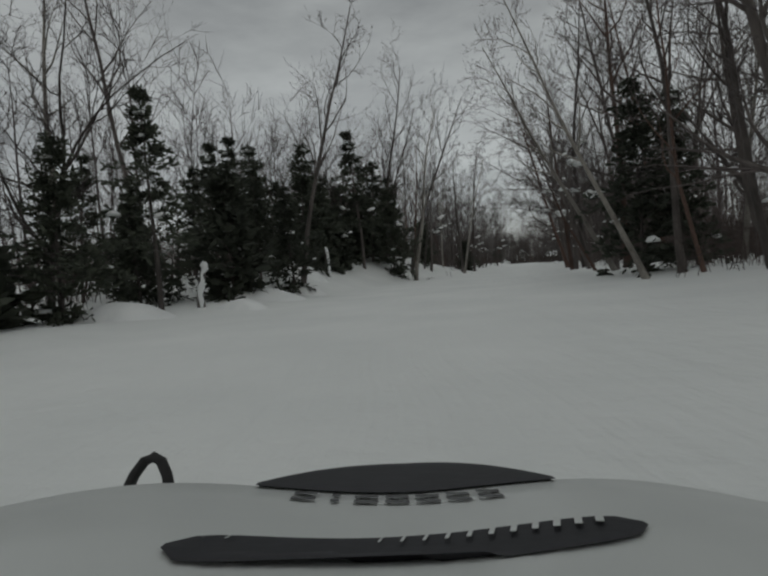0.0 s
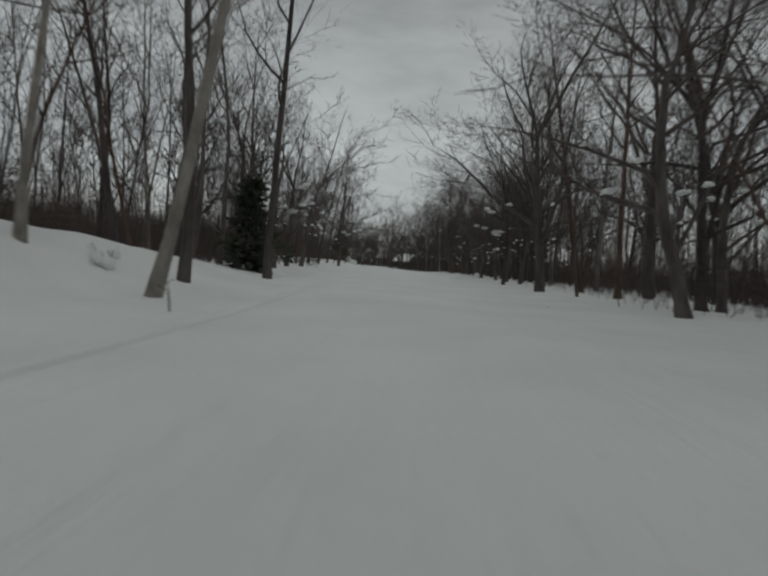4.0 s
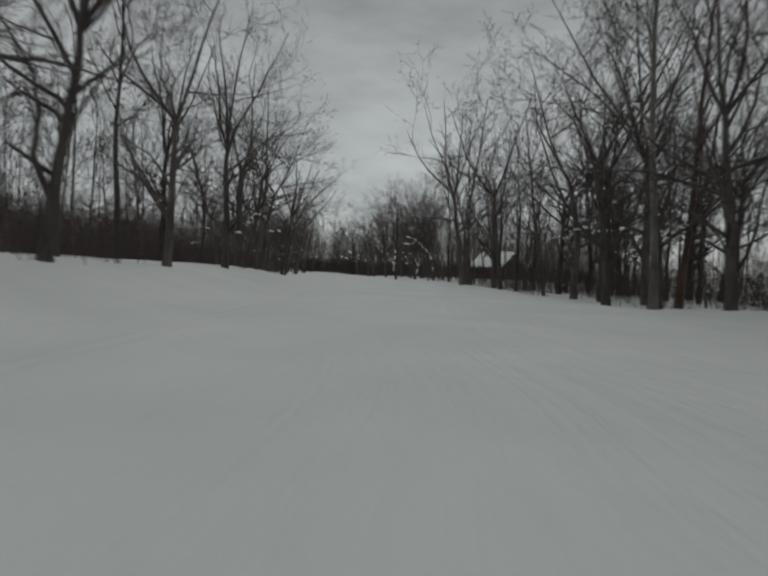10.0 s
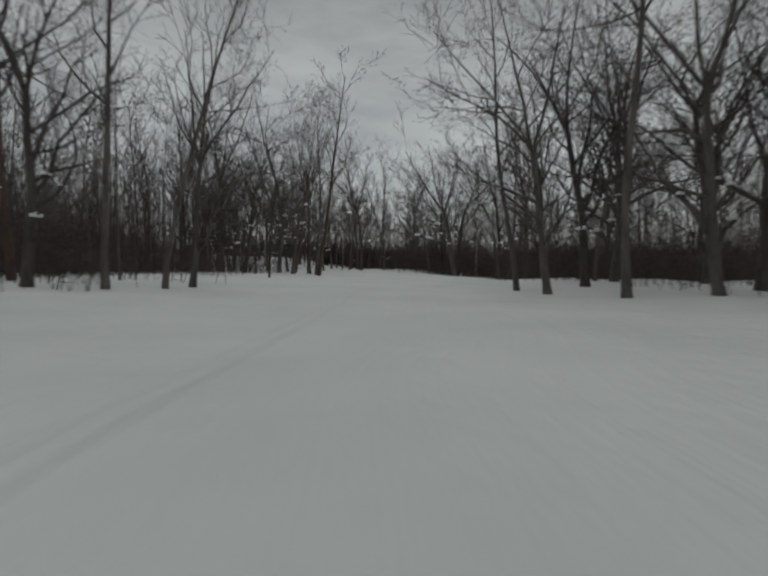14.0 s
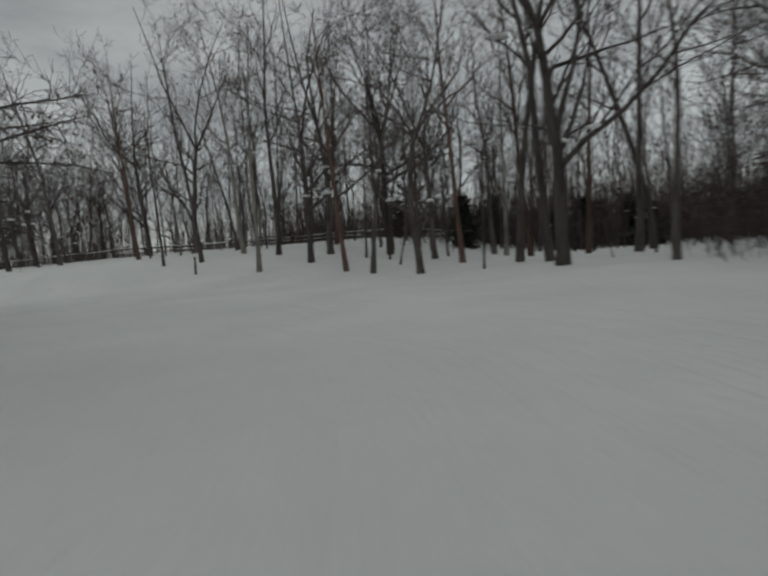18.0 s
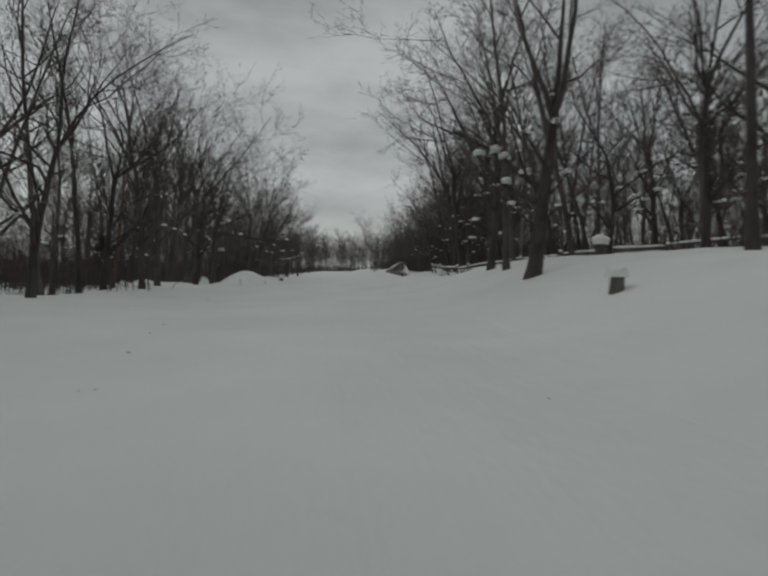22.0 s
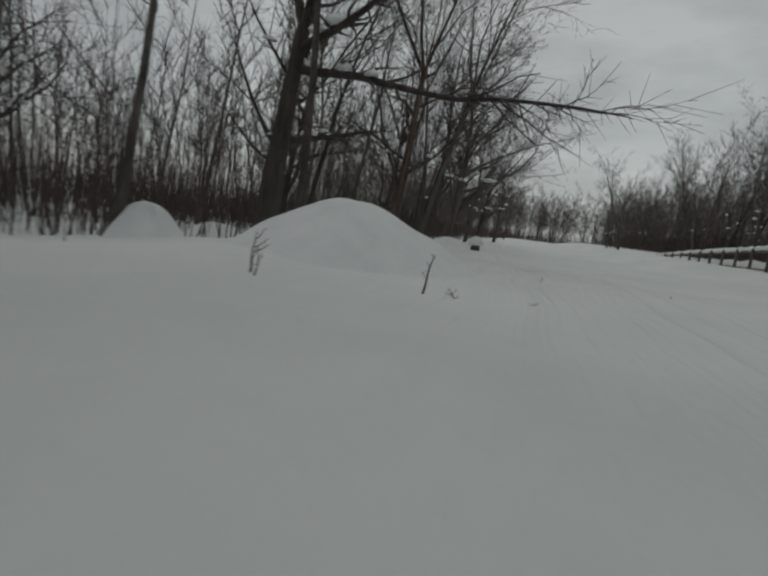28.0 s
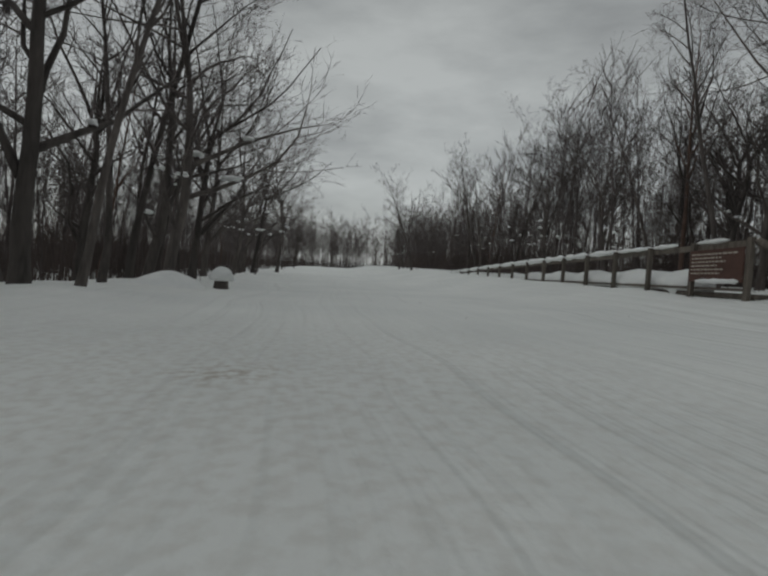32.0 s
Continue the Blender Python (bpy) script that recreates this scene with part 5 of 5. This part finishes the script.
# ---- the cabin among the trees ----
def cabin(x, y, turn):
    c = thing("cabin", x, y, gz(x, y), turn)
    w, d, h, rise = 7.4, 5.6, 2.1, 2.3
    s = Shape()
    s.box(-w / 2, -d / 2, -0.3, w / 2, d / 2, h, bevel=0.02)
    part("wall", s, SIDING, c, "", False)
    for sy in (-1, 1):
        g = Shape()
        g.v += [Vector((sx * w / 2 * 0.995, sy2 * d / 2, h)) for sx in (-1,) for sy2 in (-1, 1)] + [Vector((-w / 2 * 0.995, 0, h + rise))]
        g.v += [Vector((v.x + 0.12, v.y, v.z)) for v in g.v[:3]]
        if sy > 0:
            g.v = [Vector((-v.x, v.y, v.z)) for v in g.v]
        g.f += [(0, 1, 2), (5, 4, 3), (0, 3, 4, 1), (1, 4, 5, 2), (2, 5, 3, 0)]
        part("gable", g, SIDING, c, "", False)
        r = Shape()
        o, t = 0.5, 0.12
        e0, e1 = Vector((0, sy * (d / 2 + o), h - o * rise / (d / 2))), Vector((0, 0, h + rise))
        for lift in (0, t):
            for sx in (-1, 1):
                r.v += [Vector((sx * (w / 2 + 0.45), e0.y, e0.z + lift)), Vector((sx * (w / 2 + 0.45), e1.y, e1.z + lift))]
        r.f += [(0, 1, 3, 2), (4, 6, 7, 5), (0, 2, 6, 4), (1, 5, 7, 3), (0, 4, 5, 1), (2, 3, 7, 6)]
        roof = part("roof", r, WOOD, c, "", False)
        n = Shape()
        cols, rows = 12, 6
        for j in range(rows + 1):
            for i in range(cols + 1):
                u, v = i / cols, j / rows
                edge = min(u, 1 - u, v + 0.12) * 9
                p = e0.lerp(e1, v) + Vector(((u - 0.5) * (w + 0.8), 0, t + 0.004 + 0.3 * min(1, max(edge, 0.1)) + 0.03 * math.sin(i * 2.1 + j)))
                n.v.append(p)
        m = len(n.v)
        n.v += [Vector((v.x, v.y, v.z)) for v in []]
        for j in range(rows):
            for i in range(cols):
                a = j * (cols + 1) + i
                n.f.append((a, a + 1, a + cols + 2, a + cols + 1))
        part("snow_cover", n, CAP, roof)
    ch = Shape()
    ch.box(1.4, 0.4, h + 1.2, 2.0, 1.0, h + rise + 0.75, bevel=0.03)
    part("chimney", ch, WOOD, c, "", False)
    for wx in (-2.2, 0.1, 2.3):
        fr = Shape()
        fr.box(wx - 0.5, -d / 2 - 0.05, 0.95, wx + 0.5, -d / 2 - 0.004, 1.95, bevel=0.01)
        win = part("window", fr, WOOD, c, "", False)
        pn = Shape()
        pn.box(wx - 0.42, -d / 2 - 0.062, 1.03, wx + 0.42, -d / 2 - 0.054, 1.87)
        part("pane", pn, PANE, win, "", False)
    return tagged(c, "dark wooden cabin with a thick snow-covered gable roof among trees", "house")


cabin(16.2, 232.4, 128)


# ---- the pole and its marker ----
def utility_pole(x, y):
    p = thing("utility_pole", x, y, gz(x, y))
    s = Shape()
    s.tube([Vector((0, 0, -0.4)), Vector((0.01, 0, 4)), Vector((-0.02, 0, 8.6))], [0.145, 0.13, 0.105], 10, True)
    part("pole", s, DARKWOOD, p)
    t = Shape()
    t.tube([Vector((-0.02, -0.2, 7.95)), Vector((-0.02, -0.2, 8.75))], [0.2, 0.2], 12, True)
    part("transformer", t, STEEL, p)
    m = Shape()
    m.box(-0.36, -0.2, 1.0, -0.18, -0.11, 1.75, bevel=0.02)
    mk = part("marker_plate", m, PLATE, p, "pale upright marker plate")
    c = Shape()
    c.lump((-0.26, -0.14, 1.86), (0.2, 0.17, 0.15), rngt, 0.3, 2)
    part("snow_cap", c, CAP, mk)
    for z in (2.6, 3.3):
        k = Shape()
        k.lump((-0.14, -0.05, z), (0.1, 0.08, 0.2), rngt, 0.4, 2, -1)
        part("snow_patch", k, CAP, p)
    return tagged(p, "dark wooden utility pole with a drum and snow-capped marker", "pole")


utility_pole(0.7, 203.2)


# ---- stumps, snags, heaps and laden bushes ----
def capped_stump(x, y, r, h, cap, label, name="tree_stump"):
    o = thing(name, x, y, gz(x, y), rngt.uniform(0, 360))
    s = Shape()
    s.tube([Vector((0, 0, -0.25)), Vector((0, 0, h * 0.5)), Vector((rngt.gauss(0, 0.03), 0, h))], [r * 1.25, r, r * 0.95], 9, True)
    part("trunk", s, BARK, o)
    c = Shape()
    c.lump((0, 0, h + cap * 0.35), (r * 1.7, r * 1.5, cap), rngt, 0.2, 3)
    part("snow_cap", c, CAP, o)
    return tagged(o, label, "stump")


for x, y, r, h, cap in ((-50.0, 256.7, 0.11, 0.25, 0.13), (-57.9, 257.0, 0.16, 0.4, 0.2), (-102.2, 219.9, 0.26, 0.34, 0.34)):
    capped_stump(x, y, r, h, cap, "short dark stump with a round cap of snow")
capped_stump(10.5, 62.0, 0.2, 0.6, 0.35, "broken stub with a thick cap of snow beside the trail")


def snag(x, y, h, lean, turn):
    """A broken trunk plastered with snow on one side."""
    o = thing("broken_snag", x, y, gz(x, y), turn)
    s, c = Shape(), Shape()
    pts = [Vector((lean * h * t * t, 0.05 * math.sin(5 * t), -0.2 + (h + 0.2) * t)) for t in (0, 0.3, 0.55, 0.8, 1)]
    s.tube(pts, [0.15, 0.12, 0.11, 0.09, 0.05], 8, True)
    part("trunk", s, BARK, o)
    ridge = [point_on(pts, t)[0] + Vector((-0.07 + rngt.gauss(0, 0.02), -0.05 + rngt.gauss(0, 0.02), 0)) for t in (0.08, 0.2, 0.32, 0.45, 0.58, 0.7, 0.82, 0.93, 1.0)]
    c.tube(ridge, [rngt.uniform(0.03, 0.14) * (0.6 if i in (0, 8) else 1) for i in range(9)], 8, True)
    part("snow_crust", c, CAP, o)
    return tagged(o, "broken leaning trunk plastered with wind-blown snow", "dead tree", "snow-crusted snags")


for x, y, h, lean, turn in ((-15.6, 24.7, 1.3, 0.1, 20), (-13.2, 25.3, 1.9, -0.2, 60), (-11.3, 25.0, 2.2, -0.3, 10), (-8.9, 17.5, 1.5, 0.2, 90), (-9.6, 31.0, 1.7, 0.2, 140)):
    snag(x, y, h, lean, turn)


def fallen_bough(lines_):
    """A broken crown hung up at the wood's edge, its boughs carrying ridges of snow."""
    x, y, _ = lines_[0][0]
    o = thing("broken_bough", x, y, gz(x, y))
    base = Vector((x, y, gz(x, y)))
    for pts in lines_:
        q = [Vector(p) - base for p in pts]
        s = Shape()
        n = len(q) - 1
        s.tube(q, [0.09 * (1 - 0.55 * i / n) for i in range(n + 1)], 6, True)
        limb = part("limb", s, BARK, o)
        for a, b in zip(q[:-1], q[1:]):
            c = Shape()
            snow_strip(c, a.lerp(b, 0.08) + Vector((0, 0, 0.10)), a.lerp(b, 0.9) + Vector((0, 0, 0.09)), 0.12, 0.05, rngt, 7)
            part("snow_ridge", c, CAP, limb)
    return tagged(o, "broken hung-up bough with ridges of snow at the wood's edge", "dead tree")


fallen_bough([[(5.07, 205.88, 0.10), (4.88, 205.69, 2.39), (4.45, 205.62, 3.20), (3.07, 205.50, 4.70), (1.51, 205.25, 5.26)],
              [(2.76, 205.25, 0.10), (3.34, 205.38, 1.51), (3.03, 205.38, 2.06), (2.51, 205.50, 2.89)],
              [(3.07, 205.50, 4.70), (2.13, 205.62, 4.26), (1.26, 205.75, 4.39)]])


def snow_heap(x, y, sx, sy, h, label, name="snow_mound"):
    """A drifted dome that runs out into the ground."""
    me, z0, rings, around = Shape(), gz(x, y), 14, 40
    ph = [rngt.uniform(0, math.tau) for _ in range(6)]
    u = np.repeat(np.arange(1, rings + 1) / rings, around)
    a = np.tile(np.arange(around) * math.tau / around, rings)
    w = 1 + 0.10 * np.sin(2 * a + ph[0]) + 0.07 * np.sin(3 * a + ph[1]) + 0.03 * np.sin(7 * a + ph[2])
    px, py = sx * 1.25 * u * w * np.cos(a), sy * 1.25 * u * w * np.sin(a)
    swell = 1 + 0.10 * np.sin(px * 2.1 + ph[3]) * np.sin(py * 2.4 + ph[4]) + 0.04 * np.sin(px * 6 + ph[5])
    up = h * (1 - u**2) ** 1.35 * swell + ground_height(x + px, y + py) - z0 - 0.05 * u**4
    me.v.append(Vector((0, 0, h)))
    me.v += [Vector(q) for q in zip(px, py, up)]
    for i in range(around):
        me.f.append((0, 1 + i, 1 + (i + 1) % around))
    for j in range(rings - 1):
        for i in range(around):
            a, c = 1 + j * around + i, 1 + j * around + (i + 1) % around
            me.f.append((a, a + around, c + around, c))
    o = new(name, me.made(name, CAP))
    o.matrix_basis = pose(x, y, z0)
    return tagged(o, label, "snow heap")


snow_heap(-83.5, 227.1, 2.2, 1.9, 1.12, "high rounded heap of pushed-up snow beside the trail")
snow_heap(-85.6, 224.7, 1.9, 1.5, 0.7, "lower rounded heap of snow against the larger one")
for x, y, s, h in ((-80.3, 224.5, 0.62, 0.72), (-72.4, 225.5, 1.0, 0.55), (-75.5, 220.9, 1.2, 0.5), (-69.0, 226.9, 0.8, 0.45), (-86.9, 216.6, 1.1, 0.6), (-100.5, 219.1, 1.2, 0.5), (-65.1, 232.2, 0.9, 0.4)):
    snow_heap(x, y, s, s * 0.8, h, "small rounded snow heap at the edge of the woods")
for x, y, s, h in ((-9.2, 14.5, 1.1, 0.45), (-8.6, 21.0, 1.4, 0.4), (-10.4, 28.5, 1.2, 0.6), (-7.4, 17.6, 0.7, 0.35), (-8.0, 24.2, 0.8, 0.4), (7.6, 99.0, 0.7, 0.5), (14.6, 121.0, 0.6, 0.6)):
    snow_heap(x, y, s, s * 0.9, h, "lumpy snow-buried shrub at the trail's edge")


def laden_bush(x, y, size):
    o = thing("laden_bush", x, y, gz(x, y), rngt.uniform(0, 360))
    s, c = Shape(), Shape()
    for i in range(9):
        a = rngt.uniform(0, math.tau)
        w = Vector((math.cos(a) * 0.5, math.sin(a) * 0.5, 1)).normalized()
        pts = bend_line(rngt, (0, 0, -0.1), w, size * rngt.uniform(0.7, 1.2), 4, 0.12, 0.0)
        s.tube(pts, [0.025, 0.02, 0.015, 0.01, 0.006], 4)
        for k in range(2):
            p, _ = point_on(pts, rngt.uniform(0.35, 1))
            z = rngt.uniform(0.12, 0.26) * size
            c.lump(p, (z, z * 0.9, z * 1.1), rngt, 0.3, 2, -0.8)
    part("stems", s, BARK, o)
    part("snow_load", c, CAP, o)
    return tagged(o, "small bush bowed under heavy lumps of snow", "bush", "laden bushes")


for x, y, z in ((-1.9, 137.2, 0.8), (-2.4, 138.8, 1.0), (-2.6, 140.3, 0.9), (-6.9, 66.6, 0.6), (-2.8, 146.2, 0.7), (-1.6, 144.6, 0.6), (-79.6, 247.3, 0.6)):
    laden_bush(x, y, z)


def twig(x, y, size, turn, flat=False):
    """A bare sprig that sticks out of the snow."""
    o = thing("bare_sprig", x, y, gz(x, y), turn)
    s = Shape()
    w = Vector((0.9, 0.1, 0.28)) if flat else Vector((rngt.gauss(0, 0.18), rngt.gauss(0, 0.18), 1))
    pts = bend_line(rngt, (0, 0, -0.05), w, size, 5, 0.14, -0.05 if flat else 0.03)
    s.tube(pts, [size * 0.03 * (1 - 0.14 * i) for i in range(6)], 5, True)
    for t in (0.35, 0.5, 0.62, 0.8):
        p, a = point_on(pts, t)
        e = bend_line(rngt, p, side_way(rngt, a, rngt.uniform(40, 65), 0.15), size * rngt.uniform(0.2, 0.42), 3, 0.15, 0.05)
        s.tube(e, [size * 0.012, size * 0.009, size * 0.007, size * 0.004], 4)
        q, b = point_on(e, 0.6)
        s.tube([q, q + side_way(rngt, b, 45, 0.1) * size * 0.13], [size * 0.007, size * 0.003], 3)
    part("stem", s, BARK, o)
    return tagged(o, "bare dark sprig poking out of the packed snow", "twig", "sprigs in the snow")


for x, y, z, a, fl in ((-79.4, 229.2, 0.62, 0, False), (-79.35, 229.35, 0.45, 140, False), (-81.5, 230.4, 0.66, 0, False), (-81.55, 230.9, 0.5, 200, True), (-82.5, 231.5, 0.24, 100, True),
                       (-85.6, 228.3, 0.2, 20, False), (-85.8, 228.1, 0.16, 60, False), (-85.6, 229.4, 0.16, 105, True), (-86.4, 230.2, 0.2, 0, False), (-41.9, 253.1, 0.2, 30, True), (-44.2, 252.1, 0.22, 80, True),
                       (-47.9, 249.4, 0.3, 120, True), (-4.2, 63.0, 0.6, 10, False), (-6.4, 44.6, 0.8, -20, True), (-5.2, 52.0, 0.5, 0, False), (-6.2, 57.0, 0.6, 60, False)):
    twig(x, y, z, a, fl)


def litter(x, y, size):
    s = Shape()
    s.lump((0, 0, 0.01), (size, size * 0.6, size * 0.35), rngt, 0.5, 1, -0.2)
    o = new("bark_scrap", s.made("bark_scrap", DRY_LEAF, False))
    o.matrix_basis = pose(x, y, gz(x, y) + 0.004, 0, 0, rngt.uniform(0, 360))
    return tagged(o, "dark scrap of bark or leaf lying on the snow", "litter", "scraps on the snow")


for k in range(70):
    s = rngt.uniform(330, 455) if k < 55 else rngt.uniform(95, 320)
    x, y, wl, wr = along_point(s, rngt.choice((-1, 1)) * rngt.uniform(1.3, 5))
    litter(x, y, rngt.uniform(0.012, 0.03))
for x, y in ((4.4, 69.8), (-70.9, 244.2), (-87.5, 232.6)):
    litter(x, y, 0.04)


def trail_post(x, y, h):
    """A low dark stake with a pale band near its top."""
    o = thing("trail_post", x, y, gz(x, y), rngt.uniform(0, 360), 1.0, (2.0, -1.5))
    s = Shape()
    s.tube([Vector((0, 0, -0.25)), Vector((0.005, 0, h * 0.5)), Vector((0, 0.004, h))], [0.058, 0.055, 0.05], 8, True)
    part("stake", s, BARK, o)
    b = Shape()
    b.tube([Vector((0.003, 0, h * 0.68)), Vector((0.002, 0, h * 0.78))], [0.062, 0.061], 8, True)
    part("band", b, CREAM, o, "pale cream band")
    return tagged(o, "low dark wooden stake with a pale band in snow", "post")


trail_post(-40.0, 262.9, 0.8)

# ---- the snowmobile that stands where the ride begins ----
def snowmobile():
    x0, y0, z0, yaw, pitch, roll = PATH[0][1:]
    sled = new("snowmobile")
    sled.matrix_basis = Matrix.Translation((x0, y0, z0)) @ pose(0, 0, 0, pitch, 0, yaw) @ pose(0, 0, 0, 0, -roll, 0) @ Matrix.Diagonal((1.044, 1.0, 1.044, 1.0))

    def hood_z(x, y):
        return -0.175 - 0.155 * y - 0.028 * abs(x / 0.66) ** 3 - 0.012 * math.cos(x * 9) * (y > 0.5)

    def front(x):
        t = min(abs(x - 0.03) / 0.62, 1)
        return 0.80 + 0.055 * (x > 0) * t - 0.07 * t**2

    def sheet(name, f0, f1, xs, lift, material, parent, label="", skirt=0.0):
        s, ny = Shape(), 10
        for x in xs:
            for j in range(ny + 1):
                y = f0(x) + (f1(x) - f0(x)) * j / ny
                s.v.append(Vector((x, y, hood_z(x, y) + lift)))
            if skirt:
                y = f1(x)
                s.v += [Vector((x, y + 0.012, hood_z(x, y) - 0.012)), Vector((x, y - 0.02, hood_z(x, y) - skirt))]
        row = ny + 1 + (2 if skirt else 0)
        for i in range(len(xs) - 1):
            for j in range(row - 1):
                a = i * row + j
                s.f.append((a, a + row, a + row + 1, a + 1))
        return part(name, s, material, parent, label)

    xs = [-0.68 + 1.40 * i / 44 for i in range(45)]
    hood = sheet("hood", lambda x: 0.1, front, xs, 0.0, HOODW, sled, "pale glossy hood", 0.26)
    # dark nose trim, an arch that reaches past the hood's front edge
    def nose_front(x):
        t = (x - 0.035) / 0.228
        return front(x) + max(0.0, 0.23 * (1 - abs(t) ** 2.2))
    ns = [-0.19 + 0.45 * i / 24 for i in range(25)]
    sheet("nose_trim", lambda x: front(x) - 0.012, nose_front, ns, 0.004, BLACKP, sled, "black nose trim", 0.1)
    # vent across the hood with pale ribs
    vs = [-0.212 + 0.492 * i / 24 for i in range(25)]
    def vent_mid(x):
        return 0.535 + 0.03 * (x - 0.03) / 0.25
    def vent_half(x):
        t = abs((x - 0.034) / 0.2462)
        return (0.042 + 0.004 * (1 - t)) * math.sqrt(max(0.02, 1 - t**10))
    vent = sheet("hood_vent", lambda x: vent_mid(x) - vent_half(x), lambda x: vent_mid(x) + vent_half(x), vs, 0.004, BLACKP, hood, "black hood vent")
    for i in range(14):
        x = (-0.2, -0.178, -0.155)[i] if i < 3 else 0.0 + 0.0243 * (i - 3)
        r = Shape()
        wide = 0.0012 + 0.00035 * max(0, i - 3)
        y1 = vent_mid(x) + 0.04
        y0_ = y1 - (0.018 + 0.0014 * i)
        dx = -0.004 - 0.0006 * i
        r.v += [Vector((x - wide + dx, y0_, hood_z(x, y0_) + 0.008)), Vector((x + wide + dx, y0_, hood_z(x, y0_) + 0.008)), Vector((x + wide, y1, hood_z(x, y1) + 0.008)), Vector((x - wide, y1, hood_z(x, y1) + 0.008))]
        r.f.append((0, 1, 2, 3))
        part("vent_rib", r, HOODW, vent, "", False)
    # maker's mark as plain bars
    for i in range(7):
        x = -0.112 + 0.0435 * i
        w = 0.017 if i not in (1,) else 0.006
        for y in (0.733, 0.763):
            b = Shape()
            b.v += [Vector((x - w, y - 0.008, hood_z(x, y - 0.008) + 0.004)), Vector((x + w, y - 0.008, hood_z(x, y - 0.008) + 0.004)), Vector((x + w, y + 0.008, hood_z(x, y + 0.008) + 0.004)), Vector((x - w, y + 0.008, hood_z(x, y + 0.008) + 0.004))]
            b.f.append((0, 1, 2, 3))
            part("mark_bar", b, LOGO, hood, "", False)
    # skis with upturned loops
    for sx in (-1, 1):
        k = Shape()
        line = [Vector((sx * 0.55, -0.2, -z0 + 0.06)), Vector((sx * 0.55, 0.8, -z0 + 0.05)), Vector((sx * 0.55, 1.1, -z0 + 0.14)), Vector((sx * 0.555, 1.24, -z0 + 0.3))]
        k.tube(line, [0.055, 0.06, 0.055, 0.04], 6, True)
        ski = part("ski", k, BLACKP, sled)
        lp = Shape()
        pts = [Vector((sx * 0.545 - 0.065 * math.cos(a), 1.2 + 0.05 * math.sin(a) ** 2, -z0 + 0.32 + (0.19 if sx < 0 else 0.10) * math.sin(a))) for a in [math.pi * i / 10 for i in range(11)]]
        lp.tube(pts, [0.013] * 11, 7, True)
        part("ski_loop", lp, RUBBER, ski, "black rubber loop")
        arm = Shape()
        arm.tube([Vector((sx * 0.2, 0.35, -0.5)), Vector((sx * 0.55, 0.42, -z0 + 0.12))], [0.022, 0.022], 6, True)
        part("suspension_arm", arm, STEEL, sled)
    # body, seat, running boards, track and bars behind the eye
    s = Shape()
    s.box(-0.42, -0.1, -0.62, 0.42, 0.72, -0.42, bevel=0.06)
    part("body", s, HOODW, sled)
    s = Shape()
    s.box(-0.19, -1.55, -0.42, 0.19, -0.45, -0.2, bevel=0.05)
    part("seat", s, RUBBER, sled)
    s = Shape()
    s.box(-0.24, -1.9, -0.52, 0.24, -0.2, -0.425, bevel=0.02)
    part("tunnel", s, STEEL, sled)
    s = Shape()
    s.box(-0.19, -1.85, -z0 + 0.03, 0.19, 0.05, -0.53, bevel=0.12)
    part("track", s, RUBBER, sled)
    for sx in (-1, 1):
        s = Shape()
        s.box(sx * 0.24 if sx > 0 else -0.46, -1.5, -0.56, 0.46 if sx > 0 else -0.24, -0.1, -0.53, bevel=0.01)
        part("running_board", s, BLACKP, sled)
    s = Shape()
    s.tube([Vector((-0.34, -0.42, -0.1)), Vector((-0.12, -0.36, -0.12)), Vector((0.12, -0.36, -0.12)), Vector((0.34, -0.42, -0.1))], [0.016] * 4, 8, True)
    part("handlebar", s, BLACKP, sled)
    s = Shape()
    s.tube([Vector((0, -0.36, -0.12)), Vector((0, -0.2, -0.45))], [0.02, 0.025], 8, True)
    part("steering_post", s, STEEL, sled)
    return tagged(sled, "pale snowmobile with black nose trim and vent standing on the trail", "snowmobile")


snowmobile()
